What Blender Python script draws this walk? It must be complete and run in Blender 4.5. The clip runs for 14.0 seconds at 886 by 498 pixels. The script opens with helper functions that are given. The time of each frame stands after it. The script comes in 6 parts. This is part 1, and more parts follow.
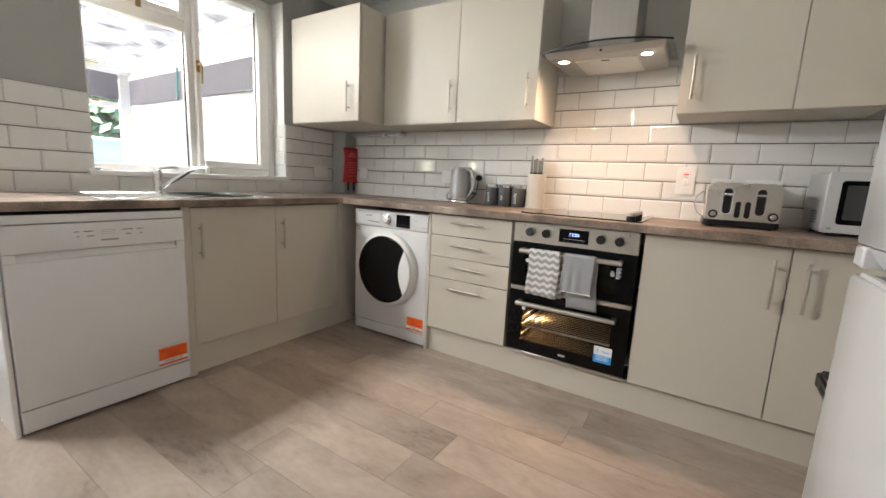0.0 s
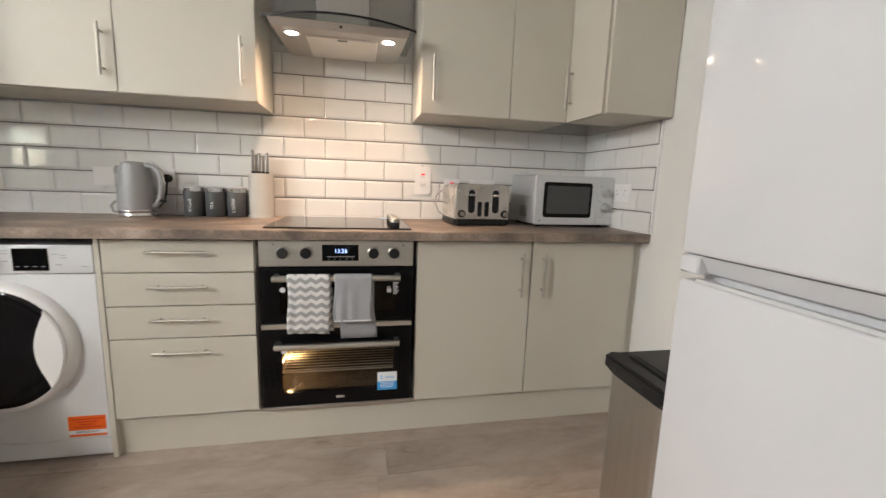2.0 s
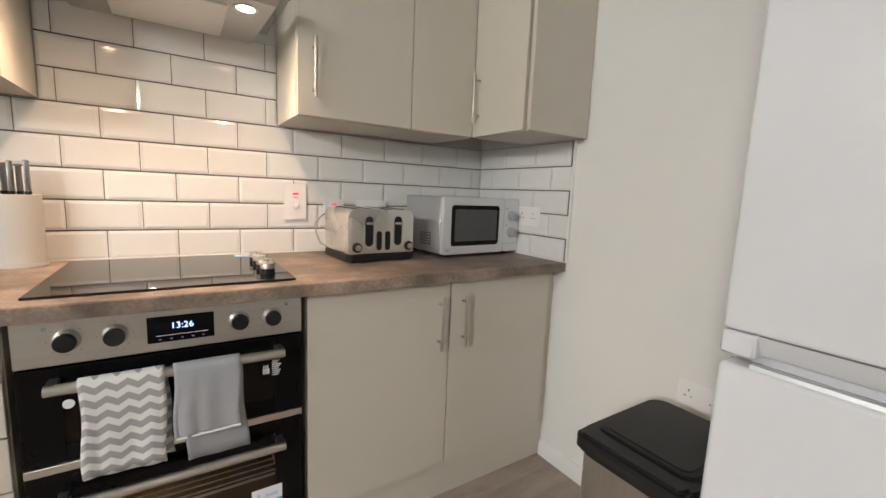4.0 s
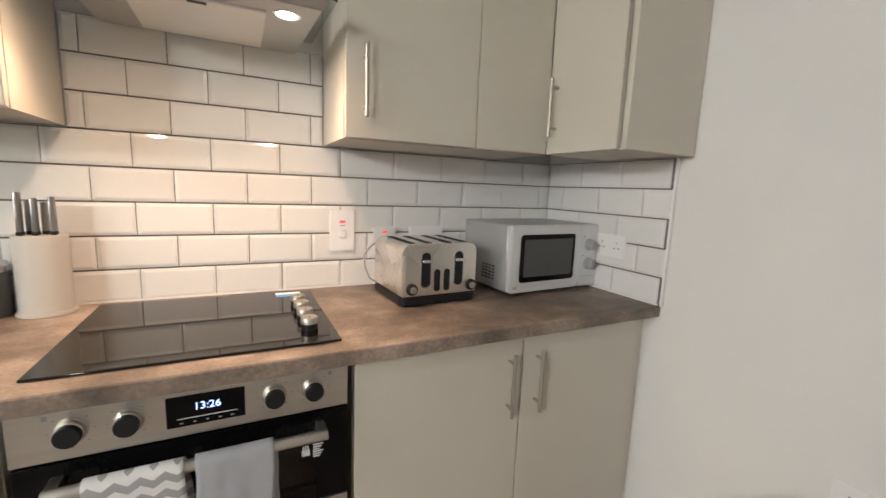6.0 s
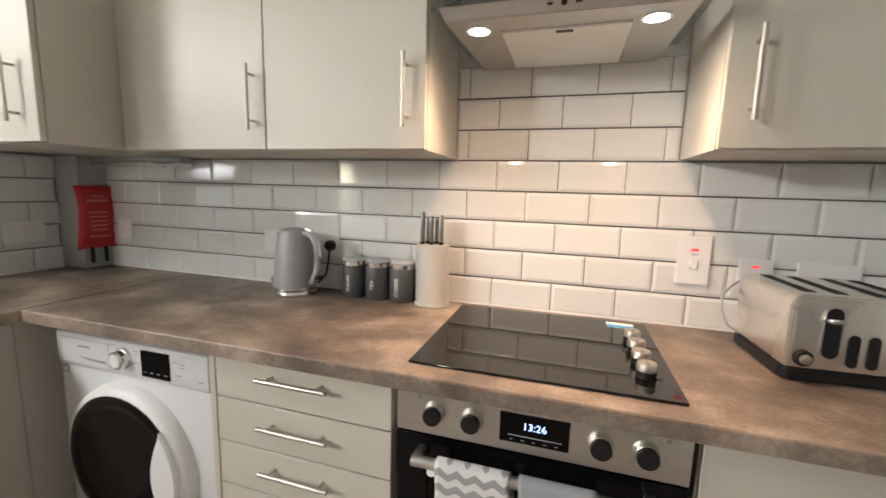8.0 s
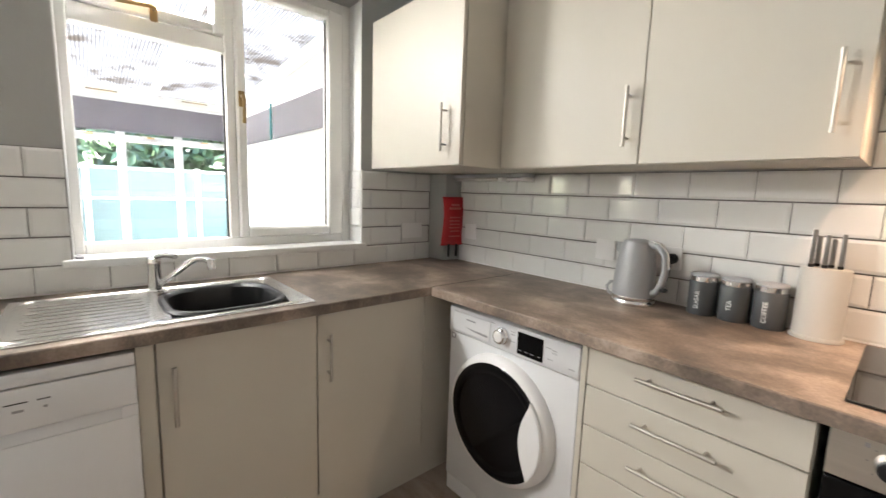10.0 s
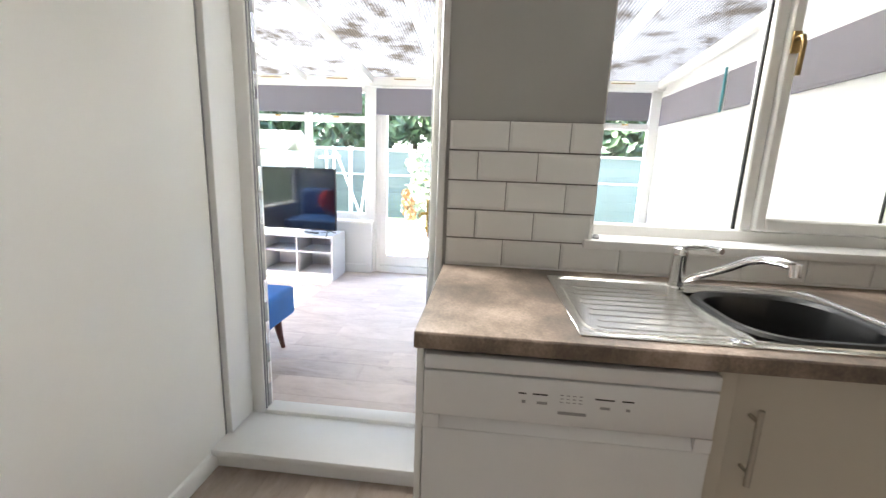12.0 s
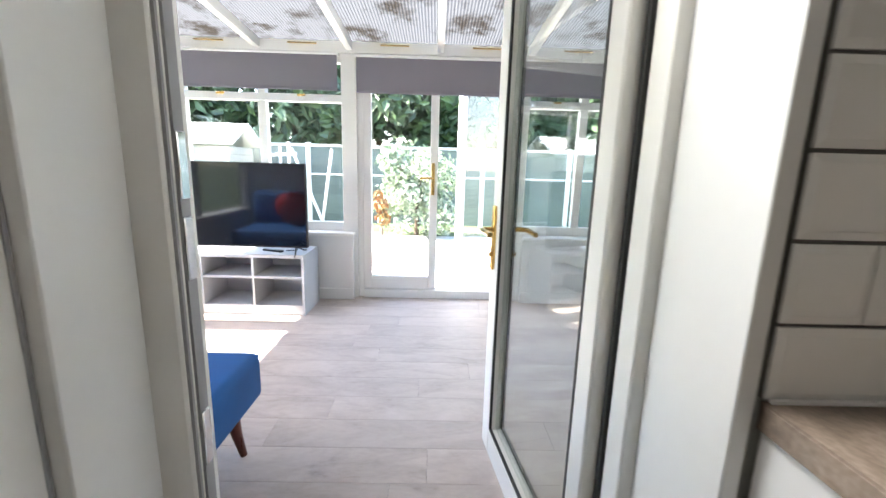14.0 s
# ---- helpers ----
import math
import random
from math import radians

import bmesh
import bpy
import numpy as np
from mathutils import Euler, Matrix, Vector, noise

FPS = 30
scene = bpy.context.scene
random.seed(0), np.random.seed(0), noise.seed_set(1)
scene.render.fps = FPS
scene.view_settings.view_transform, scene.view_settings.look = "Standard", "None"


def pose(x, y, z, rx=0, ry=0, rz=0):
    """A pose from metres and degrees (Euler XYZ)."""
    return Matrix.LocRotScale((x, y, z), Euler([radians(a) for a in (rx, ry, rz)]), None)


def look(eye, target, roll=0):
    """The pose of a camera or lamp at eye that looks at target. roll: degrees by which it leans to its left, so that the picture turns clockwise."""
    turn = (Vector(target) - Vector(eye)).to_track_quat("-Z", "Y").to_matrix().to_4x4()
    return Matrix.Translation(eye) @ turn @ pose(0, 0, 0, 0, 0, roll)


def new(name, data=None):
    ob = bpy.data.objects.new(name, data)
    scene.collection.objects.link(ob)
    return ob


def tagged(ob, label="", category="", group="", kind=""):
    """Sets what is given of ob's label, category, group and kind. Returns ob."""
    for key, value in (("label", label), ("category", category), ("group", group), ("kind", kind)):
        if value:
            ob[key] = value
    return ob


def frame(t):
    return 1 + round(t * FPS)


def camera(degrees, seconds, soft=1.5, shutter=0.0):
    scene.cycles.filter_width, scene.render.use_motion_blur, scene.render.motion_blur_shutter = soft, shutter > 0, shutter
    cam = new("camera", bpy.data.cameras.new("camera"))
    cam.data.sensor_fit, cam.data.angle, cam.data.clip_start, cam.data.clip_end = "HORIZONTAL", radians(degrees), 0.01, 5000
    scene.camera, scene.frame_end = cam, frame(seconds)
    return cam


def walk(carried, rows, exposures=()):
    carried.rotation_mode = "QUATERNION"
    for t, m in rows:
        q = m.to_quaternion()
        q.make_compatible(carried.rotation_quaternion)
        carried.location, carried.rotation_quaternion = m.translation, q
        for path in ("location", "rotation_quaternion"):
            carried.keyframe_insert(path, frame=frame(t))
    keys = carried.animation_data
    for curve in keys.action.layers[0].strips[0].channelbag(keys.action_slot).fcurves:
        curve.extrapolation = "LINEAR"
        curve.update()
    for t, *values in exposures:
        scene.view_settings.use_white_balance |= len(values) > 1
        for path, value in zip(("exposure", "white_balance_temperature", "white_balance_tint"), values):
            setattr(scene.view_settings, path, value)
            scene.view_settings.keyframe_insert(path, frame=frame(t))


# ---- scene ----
cam = camera(94.6, 14.0, shutter=0.2)
PATH = [
    (0, (2.723, -2.604, 1.057), (1.668, -0.938, 0.728), 2.8),
    (0.5, (2.567, -2.55, 1.078), (1.843, -0.712, 0.763), 2.5),
    (1, (2.454, -2.495, 1.084), (2.102, -0.55, 0.778), 2.1),
    (1.5, (2.379, -2.405, 1.081), (2.38, -0.429, 0.778), 1.8),
    (2, (2.276, -2.255, 1.104), (2.673, -0.32, 0.792), 2.0),
    (2.5, (2.232, -2.111, 1.105), (2.968, -0.272, 0.826), 2.6),
    (3, (2.167, -1.997, 1.122), (3.203, -0.304, 0.882), 3.0),
    (5.5, (2.279, -1.553, 1.269), (3.363, 0.104, 0.986), 2.3),
    (6, (2.27, -1.514, 1.288), (3.16, 0.253, 0.995), 2.2),
    (6.5, (2.276, -1.429, 1.294), (2.889, 0.454, 1.016), 2.0),
    (7, (2.305, -1.389, 1.303), (2.535, 0.578, 1.024), 2.3),
    (7.5, (2.292, -1.378, 1.309), (2.095, 0.591, 1.019), 1.9),
    (8, (2.236, -1.407, 1.312), (1.663, 0.488, 1.027), 1.6),
    (10.5, (1.849, -1.807, 1.299), (0.149, -0.794, 1.01), 2.3),
    (11, (1.713, -1.916, 1.291), (-0.166, -1.314, 0.967), 2.6),
    (11.5, (1.548, -2.019, 1.277), (-0.416, -1.898, 0.918), 2.5),
    (12, (1.449, -2.138, 1.255), (-0.504, -2.322, 0.861), 2.2),
    (12.5, (1.271, -2.315, 1.223), (-0.682, -2.495, 0.833), 1.6),
    (13, (1.033, -2.448, 1.19), (-0.932, -2.573, 0.839), 1.1),
    (13.5, (0.743, -2.543, 1.193), (-1.221, -2.597, 0.821), 1.2),
    (14, (0.456, -2.677, 1.181), (-1.506, -2.639, 0.798), 1.6),
]
EXPOSURES = [(0, 4.65), (1.5, 4.6), (3, 4.5), (6, 4.5), (7, 4.55), (8, 4.5), (10.5, 4.75), (11, 4.75), (12, 4.35), (12.5, 4.1), (13, 3.9), (13.5, 3.8), (14, 3.65)]
walk(cam, [(t, look(eye, target, roll)) for t, eye, target, roll in PATH], EXPOSURES)

# ---- world, sun, lamps ----
world = bpy.data.worlds.new("sky")
scene.world = world
world.use_nodes = True
wn = world.node_tree
sky = wn.nodes.new("ShaderNodeTexSky")
sky.sky_type = "NISHITA"
sky.sun_disc = False
sky.sun_elevation = radians(48)
sky.sun_rotation = radians(180)
wn.links.new(sky.outputs[0], wn.nodes["Background"].inputs[0])
wn.nodes["Background"].inputs[1].default_value = 0.15

sun_data = bpy.data.lights.new("sun", "SUN")
sun_data.energy, sun_data.angle, sun_data.color = 5.0, radians(0.6), (1.0, 0.95, 0.87)
sun = new("sun", sun_data)
sun.matrix_world = look((0.1, -8.1, 9), (0.0, 0.0, 0))


def lamp(name, kind, place, aim, watts, colour, size=0.05, cone=120, blend=0.6):
    data = bpy.data.lights.new(name, kind)
    data.energy, data.color = watts, colour
    if kind == "SPOT":
        data.spot_size, data.spot_blend, data.shadow_soft_size = radians(cone), blend, size
    if kind == "POINT":
        data.shadow_soft_size = size
    ob = new(name, data)
    ob.matrix_world = look(place, aim)
    return ob


CEIL = 2.4
# the sky's light through the upper part of the kitchen window
glow = bpy.data.lights.new("window_daylight", "AREA")
glow.shape, glow.size, glow.size_y, glow.energy, glow.color = "RECTANGLE", 0.5, 0.24, 1.9, (1.0, 0.985, 0.955)
glow.spread = radians(160)
new("window_daylight", glow).matrix_world = look((-0.24, -1.45, 2.07), (1.2, -1.3, 0.6))
# the roof's daylight through the head of the doorway
glow = bpy.data.lights.new("doorway_daylight", "AREA")
glow.shape, glow.size, glow.size_y, glow.energy, glow.color = "RECTANGLE", 0.42, 0.18, 0.95, (1.0, 0.985, 0.955)
glow.spread = radians(108)
new("doorway_daylight", glow).matrix_world = look((-0.19, -2.73, 1.96), (1.7, -1.45, 0.45))
HOOD_LAMPS = [(1.996, -0.357), (2.393, -0.352)]
for sx, sy in HOOD_LAMPS:
    lamp("hood_light", "SPOT", (sx, sy, 1.695), (sx, sy - 0.02, 0.9), 0.98, (1.0, 0.66, 0.44), 0.02, 122, 1.0)
    lamp("hood_light_spill", "SPOT", (sx, sy, 1.6945), (sx, sy, 0.9), 0.10, (1.0, 0.66, 0.43), 0.02, 165, 0.5)
lamp("oven_light", "SPOT", (1.958, -0.36, 0.350), (2.02, -0.40, 0.2), 0.30, (1.0, 0.62, 0.30), 0.012, 170, 0.9)


# ---- materials ----
def nodes_of(name):
    m = bpy.data.materials.new(name)
    m.use_nodes = True
    return m, m.node_tree, m.node_tree.nodes["Principled BSDF"]


def tint(c, f):
    return (min(c[0] * f, 1), min(c[1] * f, 1), min(c[2] * f, 1), 1)


def mat(name, col, rough=0.5, metal=0.0, vary=0.05, scale=3.0, bump=0.0, bscale=80.0, stretch=(1, 1, 1), coat=0.0, rand=0.0, rvary=0.06, spec=0.5):
    """Colour that varies at two scales, a rough that varies with it, fine relief."""
    m, t, b = nodes_of(name)
    tc = t.nodes.new("ShaderNodeTexCoord")
    mp = t.nodes.new("ShaderNodeMapping")
    mp.inputs["Scale"].default_value = stretch
    t.links.new(tc.outputs["Object"], mp.inputs[0])
    big = t.nodes.new("ShaderNodeTexNoise")
    big.inputs["Scale"].default_value, big.inputs["Detail"].default_value = scale, 5
    fine = t.nodes.new("ShaderNodeTexNoise")
    fine.inputs["Scale"].default_value, fine.inputs["Detail"].default_value = bscale, 3
    for n in (big, fine):
        t.links.new(mp.outputs[0], n.inputs["Vector"])
    both = t.nodes.new("ShaderNodeMath")
    both.operation = "MULTIPLY_ADD"
    t.links.new(fine.outputs[0], both.inputs[0])
    both.inputs[1].default_value = 0.35
    t.links.new(big.outputs[0], both.inputs[2])
    ramp = t.nodes.new("ShaderNodeMapRange")
    ramp.inputs[1].default_value, ramp.inputs[2].default_value = 0.35, 1.0
    t.links.new(both.outputs[0], ramp.inputs[0])
    mix = t.nodes.new("ShaderNodeMix")
    mix.data_type = "RGBA"
    mix.inputs[6].default_value, mix.inputs[7].default_value = tint(col, 1 - vary), tint(col, 1 + vary)
    t.links.new(ramp.outputs[0], mix.inputs[0])
    last = mix.outputs[2]
    if rand:
        info = t.nodes.new("ShaderNodeObjectInfo")
        mr = t.nodes.new("ShaderNodeMapRange")
        mr.inputs[3].default_value, mr.inputs[4].default_value = 1 - rand, 1 + rand
        t.links.new(info.outputs["Random"], mr.inputs[0])
        hs = t.nodes.new("ShaderNodeHueSaturation")
        t.links.new(mr.outputs[0], hs.inputs["Value"])
        t.links.new(last, hs.inputs["Color"])
        last = hs.outputs[0]
    t.links.new(last, b.inputs["Base Color"])
    rr = t.nodes.new("ShaderNodeMapRange")
    rr.inputs[3].default_value, rr.inputs[4].default_value = max(rough - rvary, 0.02), min(rough + rvary, 1)
    t.links.new(big.outputs[0], rr.inputs[0])
    t.links.new(rr.outputs[0], b.inputs["Roughness"])
    b.inputs["Metallic"].default_value = metal
    b.inputs["Coat Weight"].default_value = coat
    b.inputs["Specular IOR Level"].default_value = spec
    if bump:
        bp = t.nodes.new("ShaderNodeBump")
        bp.inputs["Strength"].default_value, bp.inputs["Distance"].default_value = bump, 0.002
        t.links.new(fine.outputs[0], bp.inputs["Height"])
        t.links.new(bp.outputs[0], b.inputs["Normal"])
    return m


def ramped(name, colours, scale, rough, stretch=(1, 1, 1), distort=0.0, detail=8, bump=0.0, rand=0.0, rvary=0.08, shift=False, fine=60.0, fineamt=0.25):
    """A mottled surface: noise through a ramp of colours [(place, colour)]."""
    m, t, b = nodes_of(name)
    tc = t.nodes.new("ShaderNodeTexCoord")
    mp = t.nodes.new("ShaderNodeMapping")
    mp.inputs["Scale"].default_value = stretch
    t.links.new(tc.outputs["Object"], mp.inputs[0])
    info = t.nodes.new("ShaderNodeObjectInfo")
    if shift:
        mul = t.nodes.new("ShaderNodeVectorMath")
        mul.operation = "SCALE"
        mul.inputs[0].default_value = (17.3, 9.1, 5.7)
        t.links.new(info.outputs["Random"], mul.inputs["Scale"])
        t.links.new(mul.outputs[0], mp.inputs["Location"])
    n = t.nodes.new("ShaderNodeTexNoise")
    n.inputs["Scale"].default_value, n.inputs["Detail"].default_value, n.inputs["Distortion"].default_value = scale, detail, distort
    n.inputs["Roughness"].default_value = 0.6
    f = t.nodes.new("ShaderNodeTexNoise")
    f.inputs["Scale"].default_value, f.inputs["Detail"].default_value = fine, 4
    for q in (n, f):
        t.links.new(mp.outputs[0], q.inputs["Vector"])
    add = t.nodes.new("ShaderNodeMath")
    add.operation = "MULTIPLY_ADD"
    t.links.new(f.outputs[0], add.inputs[0])
    add.inputs[1].default_value = fineamt
    t.links.new(n.outputs[0], add.inputs[2])
    sub = t.nodes.new("ShaderNodeMath")
    sub.operation = "SUBTRACT"
    t.links.new(add.outputs[0], sub.inputs[0])
    sub.inputs[1].default_value = fineamt / 2
    ramp = t.nodes.new("ShaderNodeValToRGB")
    els = ramp.color_ramp.elements
    while len(els) < len(colours):
        els.new(0.5)
    for e, (p, c) in zip(els, colours):
        e.position, e.color = p, (*c, 1)
    t.links.new(sub.outputs[0], ramp.inputs[0])
    last = ramp.outputs[0]
    if rand:
        mr = t.nodes.new("ShaderNodeMapRange")
        mr.inputs[3].default_value, mr.inputs[4].default_value = 1 - rand, 1 + rand
        t.links.new(info.outputs["Random"], mr.inputs[0])
        hs = t.nodes.new("ShaderNodeHueSaturation")
        t.links.new(mr.outputs[0], hs.inputs["Value"])
        t.links.new(last, hs.inputs["Color"])
        last = hs.outputs[0]
    t.links.new(last, b.inputs["Base Color"])
    rr = t.nodes.new("ShaderNodeMapRange")
    rr.inputs[3].default_value, rr.inputs[4].default_value = rough - rvary, rough + rvary
    t.links.new(n.outputs[0], rr.inputs[0])
    t.links.new(rr.outputs[0], b.inputs["Roughness"])
    if bump:
        bp = t.nodes.new("ShaderNodeBump")
        bp.inputs["Strength"].default_value, bp.inputs["Distance"].default_value = bump, 0.002
        t.links.new(sub.outputs[0], bp.inputs["Height"])
        t.links.new(bp.outputs[0], b.inputs["Normal"])
    return m


def glass_mat(name, col=(1, 1, 1), ior=1.45, gloss=0.0):
    m = bpy.data.materials.new(name)
    m.use_nodes = True
    t = m.node_tree
    t.nodes.remove(t.nodes["Principled BSDF"])
    tr, gl = t.nodes.new("ShaderNodeBsdfTransparent"), t.nodes.new("ShaderNodeBsdfGlossy")
    lw, mx = t.nodes.new("ShaderNodeLayerWeight"), t.nodes.new("ShaderNodeMixShader")
    pw, fr = t.nodes.new("ShaderNodeMath"), t.nodes.new("ShaderNodeMath")
    tr.inputs[0].default_value = (*col, 1)
    gl.inputs["Roughness"].default_value = gloss
    f0 = ((ior - 1) / (ior + 1)) ** 2
    lw.inputs[0].default_value = 0.5
    pw.operation, fr.operation = "POWER", "MULTIPLY_ADD"
    pw.inputs[1].default_value, fr.inputs[1].default_value, fr.inputs[2].default_value = 5.0, 0.8, f0
    t.links.new(lw.outputs["Facing"], pw.inputs[0])
    t.links.new(pw.outputs[0], fr.inputs[0])
    t.links.new(fr.outputs[0], mx.inputs[0])
    t.links.new(tr.outputs[0], mx.inputs[1])
    t.links.new(gl.outputs[0], mx.inputs[2])
    t.links.new(mx.outputs[0], t.nodes["Material Output"].inputs[0])
    return m


def glow_mat(name, col, strength):
    m, t, b = nodes_of(name)
    b.inputs["Base Color"].default_value = (*col, 1)
    b.inputs["Emission Color"].default_value = (*col, 1)
    b.inputs["Emission Strength"].default_value = strength
    return m


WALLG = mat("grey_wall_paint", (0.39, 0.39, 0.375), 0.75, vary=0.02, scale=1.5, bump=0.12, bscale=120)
# north wall only: a grey between WALLG and WALL
WALLN = mat("light_grey_north_wall", (0.56, 0.555, 0.53), 0.75, vary=0.02, scale=1.5, bump=0.12, bscale=120)
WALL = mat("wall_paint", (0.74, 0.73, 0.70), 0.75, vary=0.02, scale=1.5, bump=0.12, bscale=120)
CEILPAINT = mat("ceiling_paint", (0.8, 0.8, 0.78), 0.8, vary=0.02, bump=0.1)
WHITEPAINT = mat("white_gloss_paint", (0.74, 0.74, 0.73), 0.4, vary=0.03, scale=2.5, bump=0.06, bscale=40)
UPVC = mat("white_upvc", (0.78, 0.77, 0.74), 0.35, vary=0.03, scale=4)
GASKET = mat("black_gasket", (0.02, 0.02, 0.02), 0.6, vary=0.1)
CAB = mat("cabinet_cashmere", (0.56, 0.522, 0.448), 0.48, vary=0.02, scale=2.0, bump=0.05, bscale=200)
CABSIDE = mat("cabinet_carcass", (0.56, 0.525, 0.455), 0.5, vary=0.02, scale=2.0, bump=0.05, bscale=200)
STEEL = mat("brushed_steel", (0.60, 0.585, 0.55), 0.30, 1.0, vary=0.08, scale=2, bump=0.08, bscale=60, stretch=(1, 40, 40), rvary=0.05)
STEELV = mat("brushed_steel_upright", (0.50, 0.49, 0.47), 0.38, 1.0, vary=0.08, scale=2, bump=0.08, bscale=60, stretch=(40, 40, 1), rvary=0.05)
SINKSTEEL = mat("sink_steel", (0.62, 0.61, 0.58), 0.24, 1.0, vary=0.06, scale=5, bump=0.04, bscale=150)
CHROME = mat("chrome", (0.80, 0.80, 0.80), 0.08, 1.0, vary=0.03, rvary=0.03)
NICKEL = mat("satin_nickel", (0.50, 0.47, 0.42), 0.44, 1.0, vary=0.04)
BRASS = mat("polished_brass", (0.72, 0.48, 0.16), 0.2, 1.0, vary=0.08)
OLDBRASS = mat("antique_brass", (0.30, 0.20, 0.09), 0.35, 1.0, vary=0.2, scale=20)
APPL = mat("white_enamel", (0.74, 0.745, 0.755), 0.22, vary=0.015, scale=1.2, coat=0.3)
FRIDGEW = mat("fridge_gloss_white", (0.66, 0.665, 0.685), 0.15, vary=0.012, scale=1.0, coat=0.5, rvary=0.02)
GREYPLASTIC = mat("grey_plastic", (0.30, 0.30, 0.31), 0.45, vary=0.05)
BLACKP = mat("black_plastic", (0.015, 0.015, 0.016), 0.38, vary=0.15, scale=10, bump=0.1, bscale=300, spec=0.25)
BLACKGL = mat("black_gloss_glass", (0.004, 0.004, 0.0045), 0.06, vary=0.1, rvary=0.02, spec=0.14)
HOBGL = mat("hob_ceramic_glass", (0.006, 0.006, 0.006), 0.05, vary=0.1, rvary=0.015)
# near-black for the worktop joint and for painted shade inside openings
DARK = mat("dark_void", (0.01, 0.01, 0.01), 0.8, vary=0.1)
TILE = mat("white_ceramic_tile", (0.74, 0.735, 0.715), 0.09, vary=0.02, scale=6, rand=0.025, rvary=0.03, bump=0.03, bscale=14)
GROUT = mat("grey_grout", (0.14, 0.133, 0.126), 0.9, vary=0.12, scale=12, bump=0.3, bscale=300)
WHITEPL = mat("white_plastic", (0.80, 0.79, 0.78), 0.3, vary=0.02)
ORANGE = mat("orange_sticker", (0.85, 0.13, 0.012), 0.4, vary=0.03)
BLUEST = mat("blue_sticker", (0.04, 0.33, 0.72), 0.35, vary=0.03)
PAPER = mat("white_sticker", (0.8, 0.82, 0.84), 0.4, vary=0.03)
REDPVC = mat("red_vinyl", (0.50, 0.012, 0.018), 0.32, vary=0.12, scale=9, bump=0.3, bscale=25)
REDLED = glow_mat("red_neon", (1.0, 0.08, 0.08), 0.05)
CLOCKGLOW = glow_mat("clock_digits", (0.35, 0.50, 1.0), 0.14)
BULB = glow_mat("lamp_lens", (1.0, 0.88, 0.70), 1.5)
WORKTOP = ramped("laminate_stone_worktop", [(0.34, (0.085, 0.066, 0.053)), (0.45, (0.150, 0.115, 0.090)), (0.53, (0.215, 0.164, 0.128)), (0.60, (0.295, 0.228, 0.180)), (0.68, (0.40, 0.315, 0.255))], 4.6, 0.45, (1.0, 1.2, 1), 0.25, 13, 0.08, fine=120, fineamt=0.22)
PLANK = ramped("oak_vinyl_plank", [(0.24, (0.17, 0.13, 0.105)), (0.38, (0.285, 0.226, 0.186)), (0.56, (0.35, 0.284, 0.237)), (0.8, (0.42, 0.35, 0.30))], 2.6, 0.52, (1.0, 2.3, 1), 0.9, 8, 0.05, rand=0.10, shift=True, fine=24, fineamt=0.25)
# the kitchen plank again, daylight put into its colour for the conservatory
PLANKLIT = ramped("oak_plank_daylit_copy", [(0.24, (0.30, 0.245, 0.21)), (0.38, (0.42, 0.35, 0.305)), (0.56, (0.50, 0.425, 0.375)), (0.8, (0.58, 0.50, 0.45))], 2.6, 0.45, (1.0, 2.3, 1), 0.9, 8, 0.05, rand=0.07, shift=True, fine=24, fineamt=0.25)
PLANKGAP = mat("plank_joint", (0.22, 0.182, 0.155), 0.8, vary=0.1)
GLASS = glass_mat("clear_glass")
SMOKE = glass_mat("smoked_oven_glass", (0.72, 0.70, 0.66), 1.35)
MWGLASS = mat("microwave_window", (0.055, 0.057, 0.058), 0.12, vary=0.05)
TVGLASS = mat("tv_screen", (0.006, 0.007, 0.010), 0.07, vary=0.1, rvary=0.02, spec=0.3)
BLINDM = mat("lilac_grey_blind", (0.20, 0.187, 0.215), 0.85, vary=0.03, bump=0.15, bscale=400)
VELVET = mat("blue_velvet", (0.004, 0.085, 0.29), 0.75, vary=0.18, scale=6, bump=0.2, bscale=200)
REDVELVET = mat("red_fabric", (0.55, 0.02, 0.015), 0.8, vary=0.1, bump=0.2, bscale=200)
MAHOG = mat("mahogany_leg", (0.10, 0.025, 0.015), 0.3, vary=0.2, scale=8, stretch=(6, 6, 1))
GREYLAM = mat("grey_laminate", (0.42, 0.43, 0.45), 0.4, vary=0.03)
KETTLEM = mat("grey_kettle_metal", (0.33, 0.335, 0.34), 0.42, 0.15, vary=0.05, bump=0.05)
CANM = mat("charcoal_tin", (0.065, 0.07, 0.075), 0.5, vary=0.06)
CREAMBLK = mat("cream_grey_plastic", (0.52, 0.50, 0.46), 0.4, vary=0.03)
TOASTST = mat("toaster_steel", (0.80, 0.77, 0.725), 0.28, 1.0, vary=0.04)
SILVERPAINT = mat("silver_paint", (0.42, 0.43, 0.44), 0.4, 0.35, vary=0.03)
SILVERFRONT = mat("silver_white_front", (0.62, 0.63, 0.64), 0.35, 0.2, vary=0.03)
GREYTOWEL = mat("grey_towel", (0.34, 0.345, 0.36), 0.95, vary=0.06, scale=30, bump=0.5, bscale=500)
BRIGHTEDGE = mat("white_stitching", (0.78, 0.78, 0.78), 0.9, vary=0.03)


